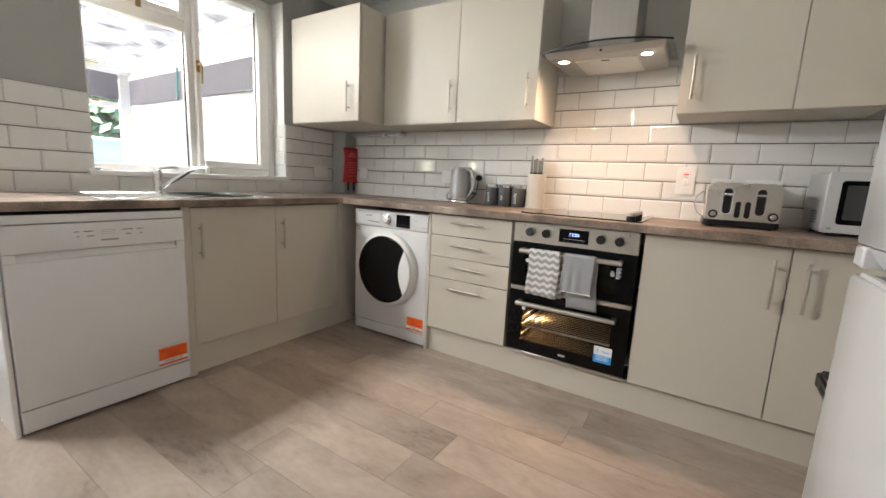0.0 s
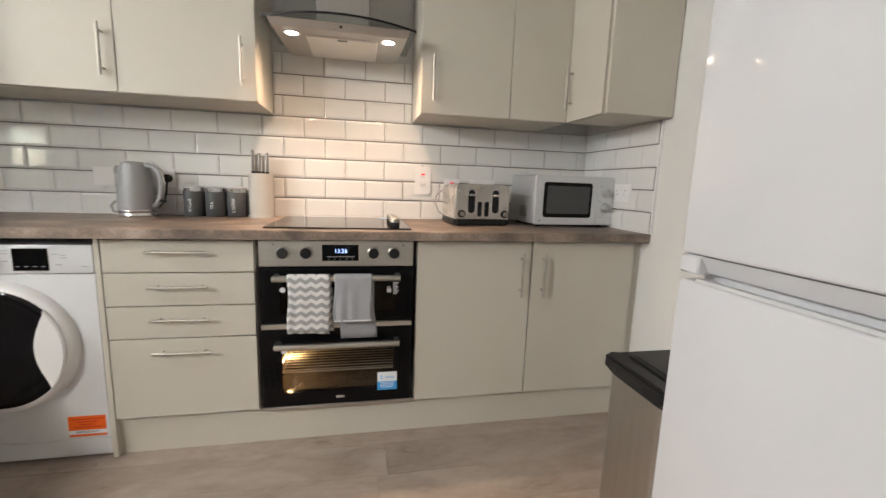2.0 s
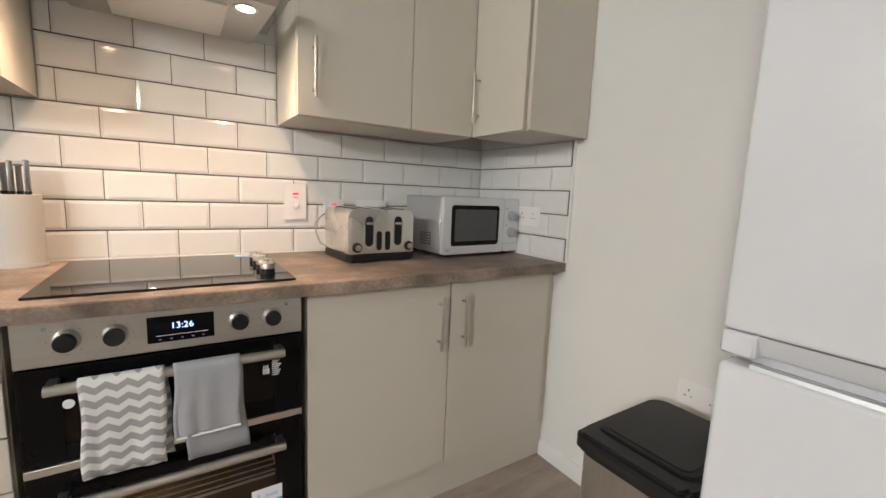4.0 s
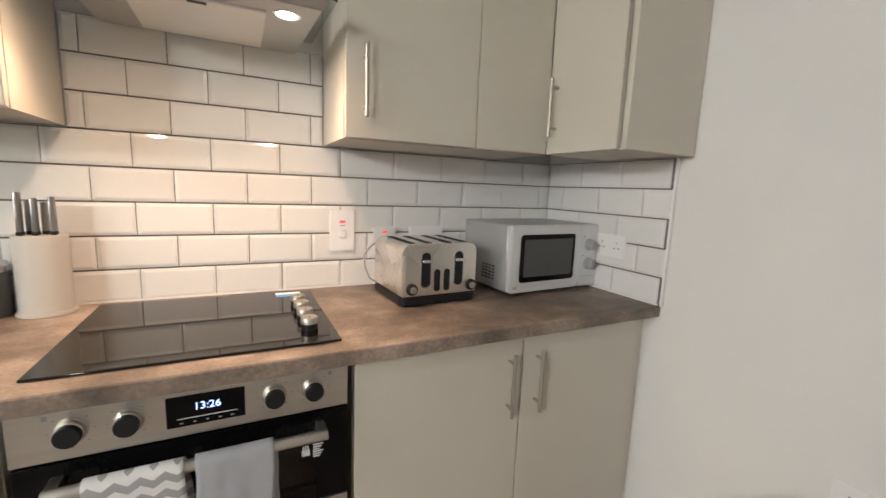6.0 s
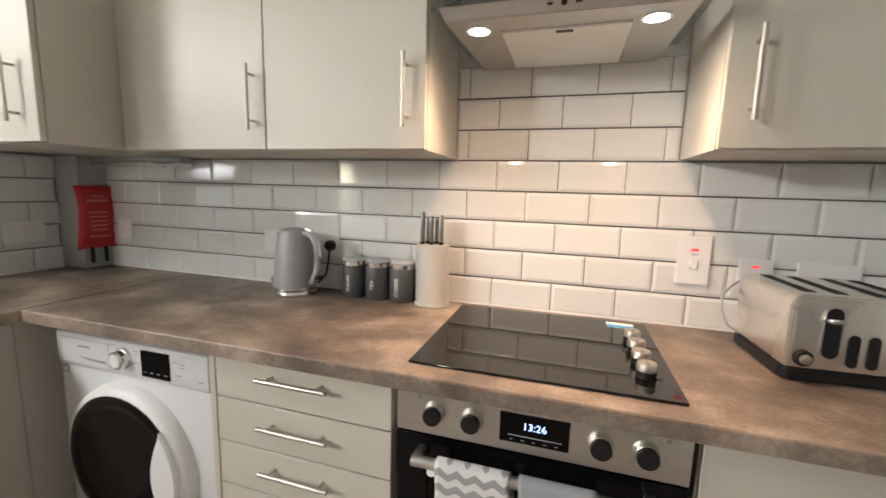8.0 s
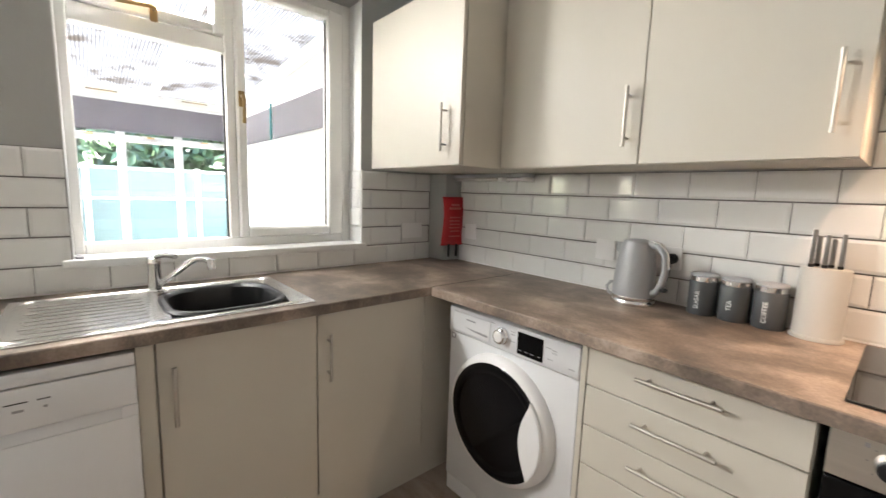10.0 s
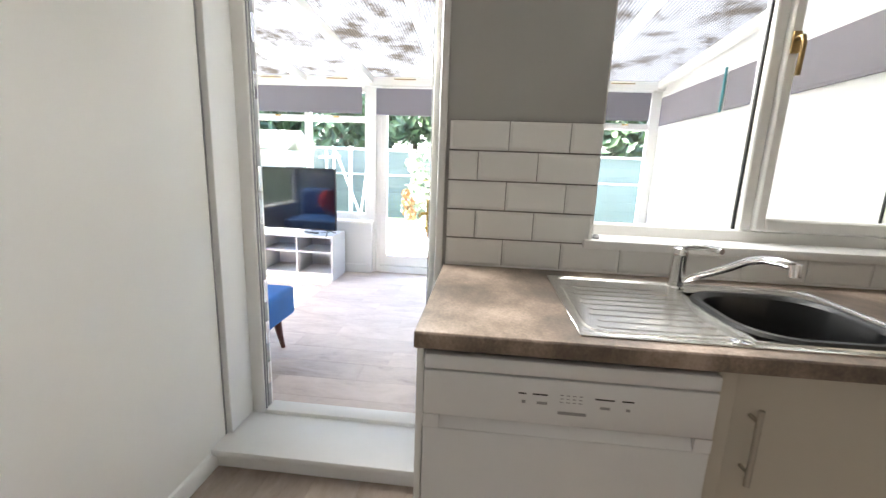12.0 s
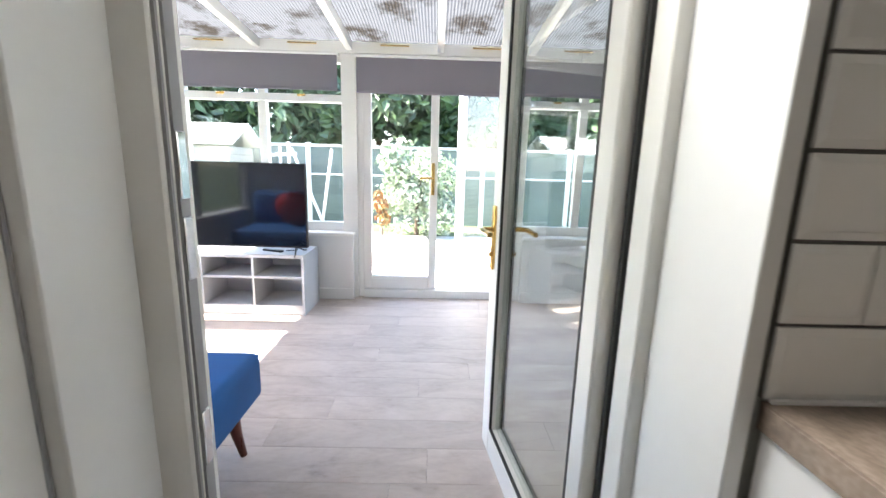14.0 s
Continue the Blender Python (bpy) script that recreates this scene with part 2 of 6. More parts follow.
# ---- mesh helpers ----
def box(bm, x0, x1, y0, y1, z0, z1, bevel=0.0, seg=1):
    """A block between two corners, its edges rounded by bevel."""
    m = Matrix.Translation(((x0 + x1) / 2, (y0 + y1) / 2, (z0 + z1) / 2)) @ Matrix.Diagonal((abs(x1 - x0), abs(y1 - y0), abs(z1 - z0), 1))
    v = bmesh.ops.create_cube(bm, size=1, matrix=m)["verts"]
    if bevel:
        edges = list({e for a in v for e in a.link_edges})
        bmesh.ops.bevel(bm, geom=edges, offset=bevel, segments=seg, affect="EDGES", profile=0.5)
    return bm


def blk(*a, **k):
    return box(bmesh.new(), *a, **k)


def rod(bm, p, q, r, n=14, r2=None):
    """A round bar from p to q."""
    p, q = Vector(p), Vector(q)
    m = Matrix.Translation((p + q) / 2) @ (q - p).to_track_quat("Z", "Y").to_matrix().to_4x4()
    bmesh.ops.create_cone(bm, cap_ends=True, segments=n, radius1=r, radius2=r if r2 is None else r2, depth=(q - p).length, matrix=m)
    return bm


def lathe(profile, n=32, cx=0.0, cy=0.0, sy=1.0, cap=True):
    """A turned shape from (radius, z) pairs."""
    bm = bmesh.new()
    rings = [[bm.verts.new((cx + r * math.cos(2 * math.pi * i / n), cy + sy * r * math.sin(2 * math.pi * i / n), z)) for i in range(n)] for r, z in profile]
    for a, b in zip(rings, rings[1:]):
        for i in range(n):
            bm.faces.new((a[i], a[(i + 1) % n], b[(i + 1) % n], b[i]))
    if cap:
        bm.faces.new(rings[0][::-1])
        bm.faces.new(rings[-1])
    return bm


def prism(pts, z0, z1, axis="z", bevel=0.0):
    """An outline (list of 2D points) pushed from z0 to z1 along an axis."""
    bm = bmesh.new()
    def put(a, b, c):
        return {"z": (a, b, c), "y": (a, c, b), "x": (c, a, b)}[axis]
    lo = [bm.verts.new(put(a, b, z0)) for a, b in pts]
    hi = [bm.verts.new(put(a, b, z1)) for a, b in pts]
    bm.faces.new(lo[::-1])
    top = bm.faces.new(hi)
    for i in range(len(pts)):
        j = (i + 1) % len(pts)
        bm.faces.new((lo[i], lo[j], hi[j], hi[i]))
    bmesh.ops.recalc_face_normals(bm, faces=bm.faces)
    if bevel:
        bmesh.ops.bevel(bm, geom=list(bm.edges), offset=bevel, segments=2, affect="EDGES")
    return bm


def rounded(x0, x1, y0, y1, r, n=6):
    """The outline of a rectangle with round corners."""
    out = []
    for cx, cy, a in ((x1 - r, y1 - r, 0), (x0 + r, y1 - r, 90), (x0 + r, y0 + r, 180), (x1 - r, y0 + r, 270)):
        for i in range(n + 1):
            t = radians(a + 90 * i / n)
            out.append((cx + r * math.cos(t), cy + r * math.sin(t)))
    return out


def tube(pts, r, n=10):
    """A bent round tube along points."""
    bm = bmesh.new()
    pts = [Vector(p) for p in pts]
    rings = []
    side = None
    for i, p in enumerate(pts):
        d = (pts[min(i + 1, len(pts) - 1)] - pts[max(i - 1, 0)]).normalized()
        if side is None:
            side = d.orthogonal().normalized()
        side = (side - d * side.dot(d)).normalized()
        up = d.cross(side)
        rings.append([bm.verts.new(p + r * (math.cos(2 * math.pi * k / n) * side + math.sin(2 * math.pi * k / n) * up)) for k in range(n)])
    for a, b in zip(rings, rings[1:]):
        for k in range(n):
            bm.faces.new((a[k], a[(k + 1) % n], b[(k + 1) % n], b[k]))
    bm.faces.new(rings[0][::-1])
    bm.faces.new(rings[-1])
    bmesh.ops.recalc_face_normals(bm, faces=bm.faces)
    return bm


def smooth_mesh(me, angle=40):
    for p in me.polygons:
        p.use_smooth = True
    me.set_sharp_from_angle(angle=radians(angle))


def link(name, bm, material, smooth=True):
    me = bpy.data.meshes.new(name)
    bmesh.ops.recalc_face_normals(bm, faces=bm.faces)
    bm.to_mesh(me)
    bm.free()
    me.materials.append(material)
    if smooth:
        smooth_mesh(me)
    return new(name, me)


def thing(name, label, category, m=None, group="", kind=""):
    """An Empty at the base of a thing, to which its parts are hung."""
    ob = new(name)
    ob.empty_display_size = 0.05
    if m is not None:
        ob.matrix_world = m
    return tagged(ob, label, category, group, kind)


def part(name, bm, material, parent, label="", smooth=True):
    ob = link(name, bm, material, smooth)
    ob.parent = parent
    if label:
        ob["label"] = label
    return ob


def solid(name, bm, material, label, category, kind="", smooth=True, group=""):
    return tagged(link(name, bm, material, smooth), label, category, group, kind)


def writing(text, size, m, material, parent, name="lettering", depth=0.0004, align="CENTER"):
    """Letters in the built-in font as a mesh, lying in the local xy plane of m."""
    cu = bpy.data.curves.new(name, "FONT")
    cu.body, cu.size, cu.extrude, cu.align_x, cu.align_y = text, size, depth, align, "CENTER"
    cu.resolution_u = 2
    tmp = bpy.data.objects.new(name, cu)
    me = bpy.data.meshes.new_from_object(tmp)
    bpy.data.objects.remove(tmp)
    bpy.data.curves.remove(cu)
    me.transform(m)
    me.materials.clear()
    me.materials.append(material)
    ob = new(name, me)
    ob.parent = parent
    return ob


FACE = pose(0, 0, 0, 90, 0, 0)  # letters that face -y


def bar_handle(parent, a, b, out, r=0.006, stand=0.03, inset=0.028):
    """A T-bar handle from a to b, held off the door by two posts along out."""
    a, b, out = Vector(a), Vector(b), Vector(out)
    d = (b - a).normalized()
    bm = bmesh.new()
    rod(bm, a + out * stand, b + out * stand, r)
    for p in (a + d * inset, b - d * inset):
        rod(bm, p, p + out * stand, r * 0.75, 10)
    return part("handle", bm, NICKEL, parent, "brushed nickel bar handle")


# ---- the room ----
L, R, SOUTH = 0.0, 3.58, -3.19
DOOR_Y0, DOOR_Y1, DOOR_Z = -3.19, -2.29, 2.12
WIN_Y0, WIN_Y1, WIN_Z0, WIN_Z1 = -1.757, -0.59, 1.015, 2.26
OUT = -0.27

solid("wall_north", blk(OUT, R + 0.15, 0.010, 0.16, 0, CEIL), WALLN, "light grey plaster wall behind the cooker", "wall", "structure")
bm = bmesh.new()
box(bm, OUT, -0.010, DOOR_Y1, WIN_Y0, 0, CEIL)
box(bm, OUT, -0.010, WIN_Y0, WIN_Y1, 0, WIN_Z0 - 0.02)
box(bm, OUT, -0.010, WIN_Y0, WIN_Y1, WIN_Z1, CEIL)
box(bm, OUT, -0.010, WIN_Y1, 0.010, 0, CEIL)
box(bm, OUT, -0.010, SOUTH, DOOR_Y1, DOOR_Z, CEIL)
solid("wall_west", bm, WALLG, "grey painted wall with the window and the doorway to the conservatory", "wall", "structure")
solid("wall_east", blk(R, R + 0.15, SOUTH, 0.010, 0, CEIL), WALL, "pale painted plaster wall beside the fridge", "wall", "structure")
solid("wall_south", blk(OUT, R + 0.15, SOUTH - 0.15, SOUTH, 0, CEIL), WALL, "plain white painted wall opposite the cooker", "wall", "structure")
solid("ceiling", blk(OUT, R + 0.15, SOUTH - 0.15, 0.16, CEIL, CEIL + 0.1), CEILPAINT, "plain white kitchen ceiling", "ceiling", "structure")
skirt = [(SOUTH, 0), (SOUTH + 0.016, 0), (SOUTH + 0.016, 0.055), (SOUTH + 0.010, 0.068), (SOUTH, 0.072)]
solid("baseboard_1", prism(skirt, 0.045, R, "x"), WHITEPAINT, "white painted skirting along the south wall", "skirting", "structure")
skirt = [(R, 0), (R - 0.016, 0), (R - 0.016, 0.055), (R - 0.010, 0.068), (R, 0.072)]
solid("baseboard_2", prism(skirt, SOUTH + 0.016, -0.56, "y"), WHITEPAINT, "white painted skirting along the east wall", "skirting", "structure")

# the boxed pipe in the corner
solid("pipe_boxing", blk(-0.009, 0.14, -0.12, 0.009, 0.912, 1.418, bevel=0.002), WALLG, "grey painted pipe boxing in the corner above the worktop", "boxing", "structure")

# doorway lining, white step and the panel on its south side
trim = thing("door_lining", "white painted lining of the conservatory doorway", "door lining", kind="structure")
part("north_reveal", blk(-0.20, -0.006, DOOR_Y1 - 0.012, DOOR_Y1 - 0.001, 0.09, DOOR_Z), WHITEPAINT, trim)
part("corner_bead", blk(-0.012, 0.004, DOOR_Y1 - 0.013, DOOR_Y1 + 0.012, 0.0, DOOR_Z, bevel=0.002), WHITEPAINT, trim)
part("south_panel", blk(-0.20, -0.035, SOUTH, SOUTH + 0.028, 0.09, DOOR_Z, bevel=0.003), WHITEPAINT, trim, "white panel with a shadow gap beside it")
part("joint", blk(-0.034, -0.028, SOUTH - 0.004, SOUTH + 0.003, 0.0, DOOR_Z), GREYPLASTIC, trim)
part("head", blk(-0.20, -0.006, SOUTH, DOOR_Y1, DOOR_Z - 0.012, DOOR_Z - 0.001), WHITEPAINT, trim)
step = thing("threshold_step", "white painted box step with a rounded nosing in the doorway", "threshold", kind="structure")
part("board", blk(-0.20, 0.075, SOUTH, DOOR_Y1 - 0.014, 0.060, 0.088, bevel=0.006, seg=2), WHITEPAINT, step)
part("riser", blk(-0.20, 0.055, SOUTH, DOOR_Y1 - 0.014, 0.0, 0.060, bevel=0.002), WHITEPAINT, step)
part("bead", blk(0.0555, 0.066, SOUTH, DOOR_Y1 - 0.014, 0.046, 0.0595, bevel=0.003), WHITEPAINT, step)

# door frame and the open glazed door
fr = thing("door_1", "white uPVC glazed back door standing open into the conservatory", "door", kind="structure")
FX0, FX1 = -0.265, -0.20
part("frame_south", blk(FX0, FX1, SOUTH + 0.001, -3.105, 0.0, DOOR_Z, bevel=0.004), UPVC, fr)
part("frame_north", blk(FX0, FX1, -2.328, DOOR_Y1 - 0.001, 0.0, DOOR_Z, bevel=0.004), UPVC, fr)
part("seal", blk(FX0 - 0.016, FX0 - 0.001, -2.335, -2.326, 0.105, DOOR_Z - 0.06), GASKET, fr, "black rubber seal")
part("frame_head", blk(FX0, FX1, -3.105, -2.328, DOOR_Z - 0.06, DOOR_Z, bevel=0.004), UPVC, fr)
part("frame_sill", blk(FX0 - 0.02, FX1, -3.105, -2.328, 0.0, 0.105, bevel=0.006, seg=2), UPVC, fr)
part("frame_rebate", blk(FX0 - 0.03, FX0, SOUTH + 0.03, -3.115, 0.0, DOOR_Z, bevel=0.003), UPVC, fr)
bm = bmesh.new()
box(bm, FX0 + 0.010, FX0 + 0.036, -3.105, -3.100, 0.105, DOOR_Z - 0.06)
box(bm, FX1 - 0.014, FX1 - 0.008, -3.105, -3.099, 0.105, DOOR_Z - 0.06)
part("seal", bm, GREYPLASTIC, fr)
for zk in (0.22, 0.42, 0.62, 0.98, 1.12, 1.5, 1.72):
    part("strike_plate", blk(FX0 + 0.012, FX0 + 0.036, -3.1, -3.096, zk, zk + 0.11, bevel=0.002), CHROME, fr, "steel strike plate")
leaf = thing("door_leaf", "open white uPVC door leaf with a full clear glass pane", "door", pose(-0.285, -2.335, 0.11, 0, 0, 188))
# local x runs from the hinge to the free edge, y is the thickness
LW, LH = 0.755, 1.95
part("hinge_stile", blk(0, 0.060, -0.03, 0.03, 0, LH, bevel=0.005), UPVC, leaf)
part("lock_stile", blk(LW - 0.085, LW, -0.03, 0.03, 0, LH, bevel=0.005), UPVC, leaf)
part("bottom_rail", blk(0.060, LW - 0.085, -0.03, 0.03, 0, 0.1, bevel=0.005), UPVC, leaf)
part("top_rail", blk(0.060, LW - 0.085, -0.03, 0.03, LH - 0.085, LH, bevel=0.005), UPVC, leaf)
bm = bmesh.new()
for sgn in (-1, 1):
    y = 0.024 * sgn
    box(bm, 0.060, 0.070, y - 0.004, y + 0.004, 0.1, LH - 0.085)
    box(bm, LW - 0.095, LW - 0.085, y - 0.004, y + 0.004, 0.1, LH - 0.085)
    box(bm, 0.070, LW - 0.095, y - 0.004, y + 0.004, 0.1, 0.11)
    box(bm, 0.070, LW - 0.095, y - 0.004, y + 0.004, LH - 0.095, LH - 0.085)
part("seal", bm, GASKET, leaf, "black glazing seal")
pane = part("pane", blk(0.065, LW - 0.09, -0.004, 0.004, 0.105, LH - 0.09), glass_mat("door_glass", (0.90, 0.93, 0.92), 1.9), leaf, "clear glass pane")
pane.visible_shadow = False
for sgn in (-1, 1):
    y = 0.03 * sgn
    h = part("lever_handle", blk(LW - 0.058, LW - 0.026, min(y, y + 0.012 * sgn), max(y, y + 0.012 * sgn), 0.72, 0.95, bevel=0.004, seg=2), BRASS, leaf, "polished brass lever handle")
    bm = tube([(LW - 0.042, y, 0.865), (LW - 0.042, y + 0.045 * sgn, 0.865), (LW - 0.06, y + 0.052 * sgn, 0.866), (LW - 0.15, y + 0.05 * sgn, 0.862)], 0.009)
    part("lever", bm, BRASS, h)
    part("cylinder", rod(bmesh.new(), (LW - 0.042, y, 0.775), (LW - 0.042, y + 0.02 * sgn, 0.775), 0.009), BRASS, h)

# ---- the kitchen window ----
win = thing("window_1", "white uPVC kitchen window with a side opener and a top fanlight", "window", kind="structure")
WX0, WX1 = -0.20, -0.135
def bar(name, y0, y1, z0, z1, x0=WX0, x1=WX1, bev=0.005):
    return part(name, blk(x0, x1, y0, y1, z0, z1, bevel=bev), UPVC, win)
bar("jamb", WIN_Y0, WIN_Y0 + 0.035, WIN_Z0 - 0.01, WIN_Z1)
bar("jamb", WIN_Y1 - 0.05, WIN_Y1, WIN_Z0 - 0.01, WIN_Z1)
bar("bottom_rail", WIN_Y0 + 0.035, WIN_Y1 - 0.05, WIN_Z0 - 0.01, 1.068)
bar("top_rail", WIN_Y0 + 0.035, WIN_Y1 - 0.05, WIN_Z1 - 0.05, WIN_Z1)
bar("mullion", -1.205, -1.165, 1.068, WIN_Z1 - 0.05)
bar("transom", WIN_Y0 + 0.035, -1.205, 1.888, 1.955)
# side opener
for y0, y1, z0, z1 in ((-1.165, -1.125, 1.068, 2.21), (-0.722, -0.64, 1.068, 2.21), (-1.125, -0.722, 1.068, 1.115), (-1.125, -0.722, 2.165, 2.21)):
    bar("sash_bar", y0, y1, z0, z1, WX0 + 0.01, WX1 + 0.018, 0.008)
for y0, y1, z0, z1 in ((-1.722, -1.685, 1.955, 2.21), (-1.25, -1.205, 1.955, 2.21), (-1.685, -1.25, 1.955, 2.0), (-1.685, -1.25, 2.165, 2.21)):
    bar("fanlight_bar", y0, y1, z0, z1, WX0 + 0.01, WX1 + 0.018, 0.008)
bm = bmesh.new()
box(bm, -0.158, -0.150, -1.130, -1.122, 1.115, 2.165)
box(bm, -0.158, -0.150, -0.728, -0.720, 1.115, 2.165)
box(bm, -0.172, -0.160, -1.212, -1.204, 1.068, 1.888)
part("seal", bm, GASKET, win, "dark glazing seal")
for y0, y1, z0, z1 in ((-1.722, -1.205, 1.068, 1.888), (-1.125, -0.722, 1.115, 2.165), (-1.685, -1.25, 2.0, 2.165)):
    p = part("pane", blk(-0.178, -0.172, y0, y1, z0, z1), GLASS, win, "clear glass pane")
    p.visible_shadow = False
def window_catch(y, z, tilt):
    h = part("catch", blk(WX1 + 0.018, WX1 + 0.030, y - 0.014, y + 0.014, z - 0.035, z + 0.035, bevel=0.005, seg=2), OLDBRASS, win, "worn brass window handle")
    a = Vector((WX1 + 0.03, y, z + 0.01))
    d = Vector((0, math.sin(tilt), -math.cos(tilt)))
    part("lever", tube([a, a + Vector((0.025, 0, 0)), a + Vector((0.032, 0, 0)) + d * 0.02, a + Vector((0.028, 0, 0)) + d * 0.12], 0.008), OLDBRASS, h)
window_catch(-1.146, 1.70, 0.0)
window_catch(-1.46, 1.975, -1.5)
sill = thing("window_sill", "white painted window sill board above the sink", "window sill", kind="structure")
part("board", blk(-0.135, 0.022, WIN_Y0 - 0.028, WIN_Y1 + 0.02, WIN_Z0 - 0.018, WIN_Z0 + 0.012, bevel=0.006, seg=2), WHITEPAINT, sill)
bm = bmesh.new()
box(bm, -0.134, -0.009, WIN_Y1 - 0.004, WIN_Y1 - 0.0005, WIN_Z0 + 0.012, WIN_Z1)
box(bm, -0.134, -0.009, WIN_Y0 + 0.0005, WIN_Y0 + 0.004, WIN_Z0 + 0.012, WIN_Z1)
part("reveal", bm, WHITEPAINT, sill)
part("bolt", lathe([(0.012, WIN_Z0 + 0.012), (0.014, WIN_Z0 + 0.02), (0.006, WIN_Z0 + 0.028)], 12, -0.02, -1.738), GREYPLASTIC, sill)


# ---- base units ----
FRONT, CARC = -0.580, -0.561
TOPZ = 0.872


def door_panel(parent, x0, x1, z0, z1, front=FRONT, name="door"):
    return part(name, blk(x0, x1, front, front + 0.018, z0, z1, bevel=0.0015), CAB, parent)


def carcass(parent, x0, x1, z0, z1, back=-0.005, front=CARC):
    """An open box of boards behind the doors."""
    for a, b in ((x0, x0 + 0.016), (x1 - 0.016, x1)):
        part("side_panel", blk(a, b, front, back, z0, z1), CABSIDE, parent)
    for a, b in ((z0, z0 + 0.016), (z1 - 0.016, z1)):
        part("shelf_panel", blk(x0 + 0.016, x1 - 0.016, front, back, a, b), CABSIDE, parent)
    part("back_panel", blk(x0 + 0.016, x1 - 0.016, back - 0.008, back, z0 + 0.016, z1 - 0.016), CABSIDE, parent)


# drawers beside the oven
dr = thing("drawer_unit", "cashmere grey four-drawer base unit with steel bar handles", "drawer unit")
carcass(dr, 1.350, 1.872, 0.152, TOPZ - 0.002)
for z0, z1, zh in ((0.742, 0.864, 0.822), (0.613, 0.738, 0.689), (0.484, 0.609, 0.561), (0.160, 0.480, 0.430)):
    d = door_panel(dr, 1.352, 1.870, z0, z1, name="drawer_front")
    bar_handle(d, (1.506, FRONT, zh), (1.711, FRONT, zh), (0, -1, 0))
part("end_panel", blk(1.330, 1.348, FRONT, -0.005, 0.0, TOPZ - 0.001, bevel=0.001), CAB, dr)

# the cupboard on the far side of the oven
cb = thing("base_cabinet", "cashmere grey double-door base cabinet with steel bar handles", "cabinet", group="base cabinets")
carcass(cb, 2.510, 3.545, 0.152, TOPZ - 0.002)
for x0, x1, xh in ((2.512, 3.022, 2.975), (3.026, 3.535, 3.078)):
    d = door_panel(cb, x0, x1, 0.155, 0.866)
    bar_handle(d, (xh, FRONT, 0.622), (xh, FRONT, 0.818), (0, -1, 0))
part("filler", blk(3.546, R - 0.001, FRONT + 0.02, FRONT + 0.038, 0.152, TOPZ - 0.001), CAB, cb)

# sink side: local x runs along the wall, the front looks into the room
WSIDE = pose(0, 0, 0, 0, 0, 90)
WF = -0.600
sk = thing("sink_cabinet", "cashmere grey double-door sink base cabinet with steel bar handles", "cabinet", WSIDE, "base cabinets")
for a, b in ((-1.590, -1.574), (-0.640, -0.624)):
    part("side_panel", blk(a, b, WF + 0.019, -0.02, 0.152, TOPZ - 0.002), CABSIDE, sk)
part("bottom_panel", blk(-1.574, -0.640, WF + 0.019, -0.02, 0.152, 0.168), CABSIDE, sk)
part("back_panel", blk(-1.574, -0.640, -0.03, -0.02, 0.168, TOPZ - 0.002), CABSIDE, sk)
for x0, x1, xh in ((-1.585, -1.113, -1.547), (-1.109, -0.622, -1.070)):
    d = door_panel(sk, x0, x1, 0.155, 0.866, WF)
    bar_handle(d, (xh, WF, 0.612), (xh, WF, 0.790), (0, -1, 0))
part("corner_post", blk(-0.620, -0.545, WF, WF + 0.018, 0.155, TOPZ - 0.002), CAB, sk)
part("divider_panel", blk(-1.632, -1.592, WF - 0.012, -0.02, 0.0, TOPZ - 0.001), CAB, sk)
part("end_panel", blk(-2.265, -2.250, WF - 0.018, -0.005, 0.0, TOPZ - 0.001), WHITEPL, sk, "white end panel beside the doorway")
part("corner_return", blk(-0.545, -0.02, WF, WF + 0.018, 0.155, TOPZ - 0.002), CABSIDE, sk)

pl = thing("plinth", "cashmere grey plinth boards under the units", "plinth", kind="structure")
part("board", blk(1.349, 3.578, -0.555, -0.539, 0.0, 0.150, bevel=0.001), CAB, pl)
part("board", blk(0.569, 0.585, -1.591, -0.02, 0.0, 0.150, bevel=0.001), CAB, pl)

# worktops
def top_profile(f):
    return [(0, 0.873), (f + 0.001, 0.873), (f, 0.874), (f, 0.9078), (f + 0.0022, 0.910), (0, 0.910)]
wt = thing("worktop", "brown-grey stone-effect laminate worktop carrying hob and toaster", "worktop", group="worktops")
part("slab", prism(top_profile(-0.619), 0.642, R - 0.001, "x"), WORKTOP, wt)
part("edging", blk(0.642, R - 0.001, -0.6208, -0.6193, 0.8735, 0.9072, bevel=0.0006), WORKTOP, wt, "matching laminate front edging")
SY0, SY1, SX0, SX1 = -1.895, -1.13, 0.115, 0.585   # hole for the sink
bm = bmesh.new()
xs, ys = (0.0, SX0, SX1, 0.640), (-2.268, SY0, SY1, -0.001)
lay_v = {(i, j, k): bm.verts.new((xs[i], ys[j], z)) for i in range(4) for j in range(4) for k, z in enumerate((0.873, 0.910))}
for i in range(3):
    for j in range(3):
        if (i, j) == (1, 1):
            continue
        for k in (0, 1):
            bm.faces.new([lay_v[p] for p in ((i, j, k), (i + 1, j, k), (i + 1, j + 1, k), (i, j + 1, k))])
for a, b in [((i, j), (i + 1, j)) for i in range(3) for j in (0, 3)] + [((i, j), (i, j + 1)) for i in (0, 3) for j in range(3)] + [((1, 1), (2, 1)), ((1, 2), (2, 2)), ((1, 1), (1, 2)), ((2, 1), (2, 2))]:
    bm.faces.new([lay_v[p] for p in ((*a, 0), (*b, 0), (*b, 1), (*a, 1))])
bmesh.ops.recalc_face_normals(bm, faces=bm.faces)
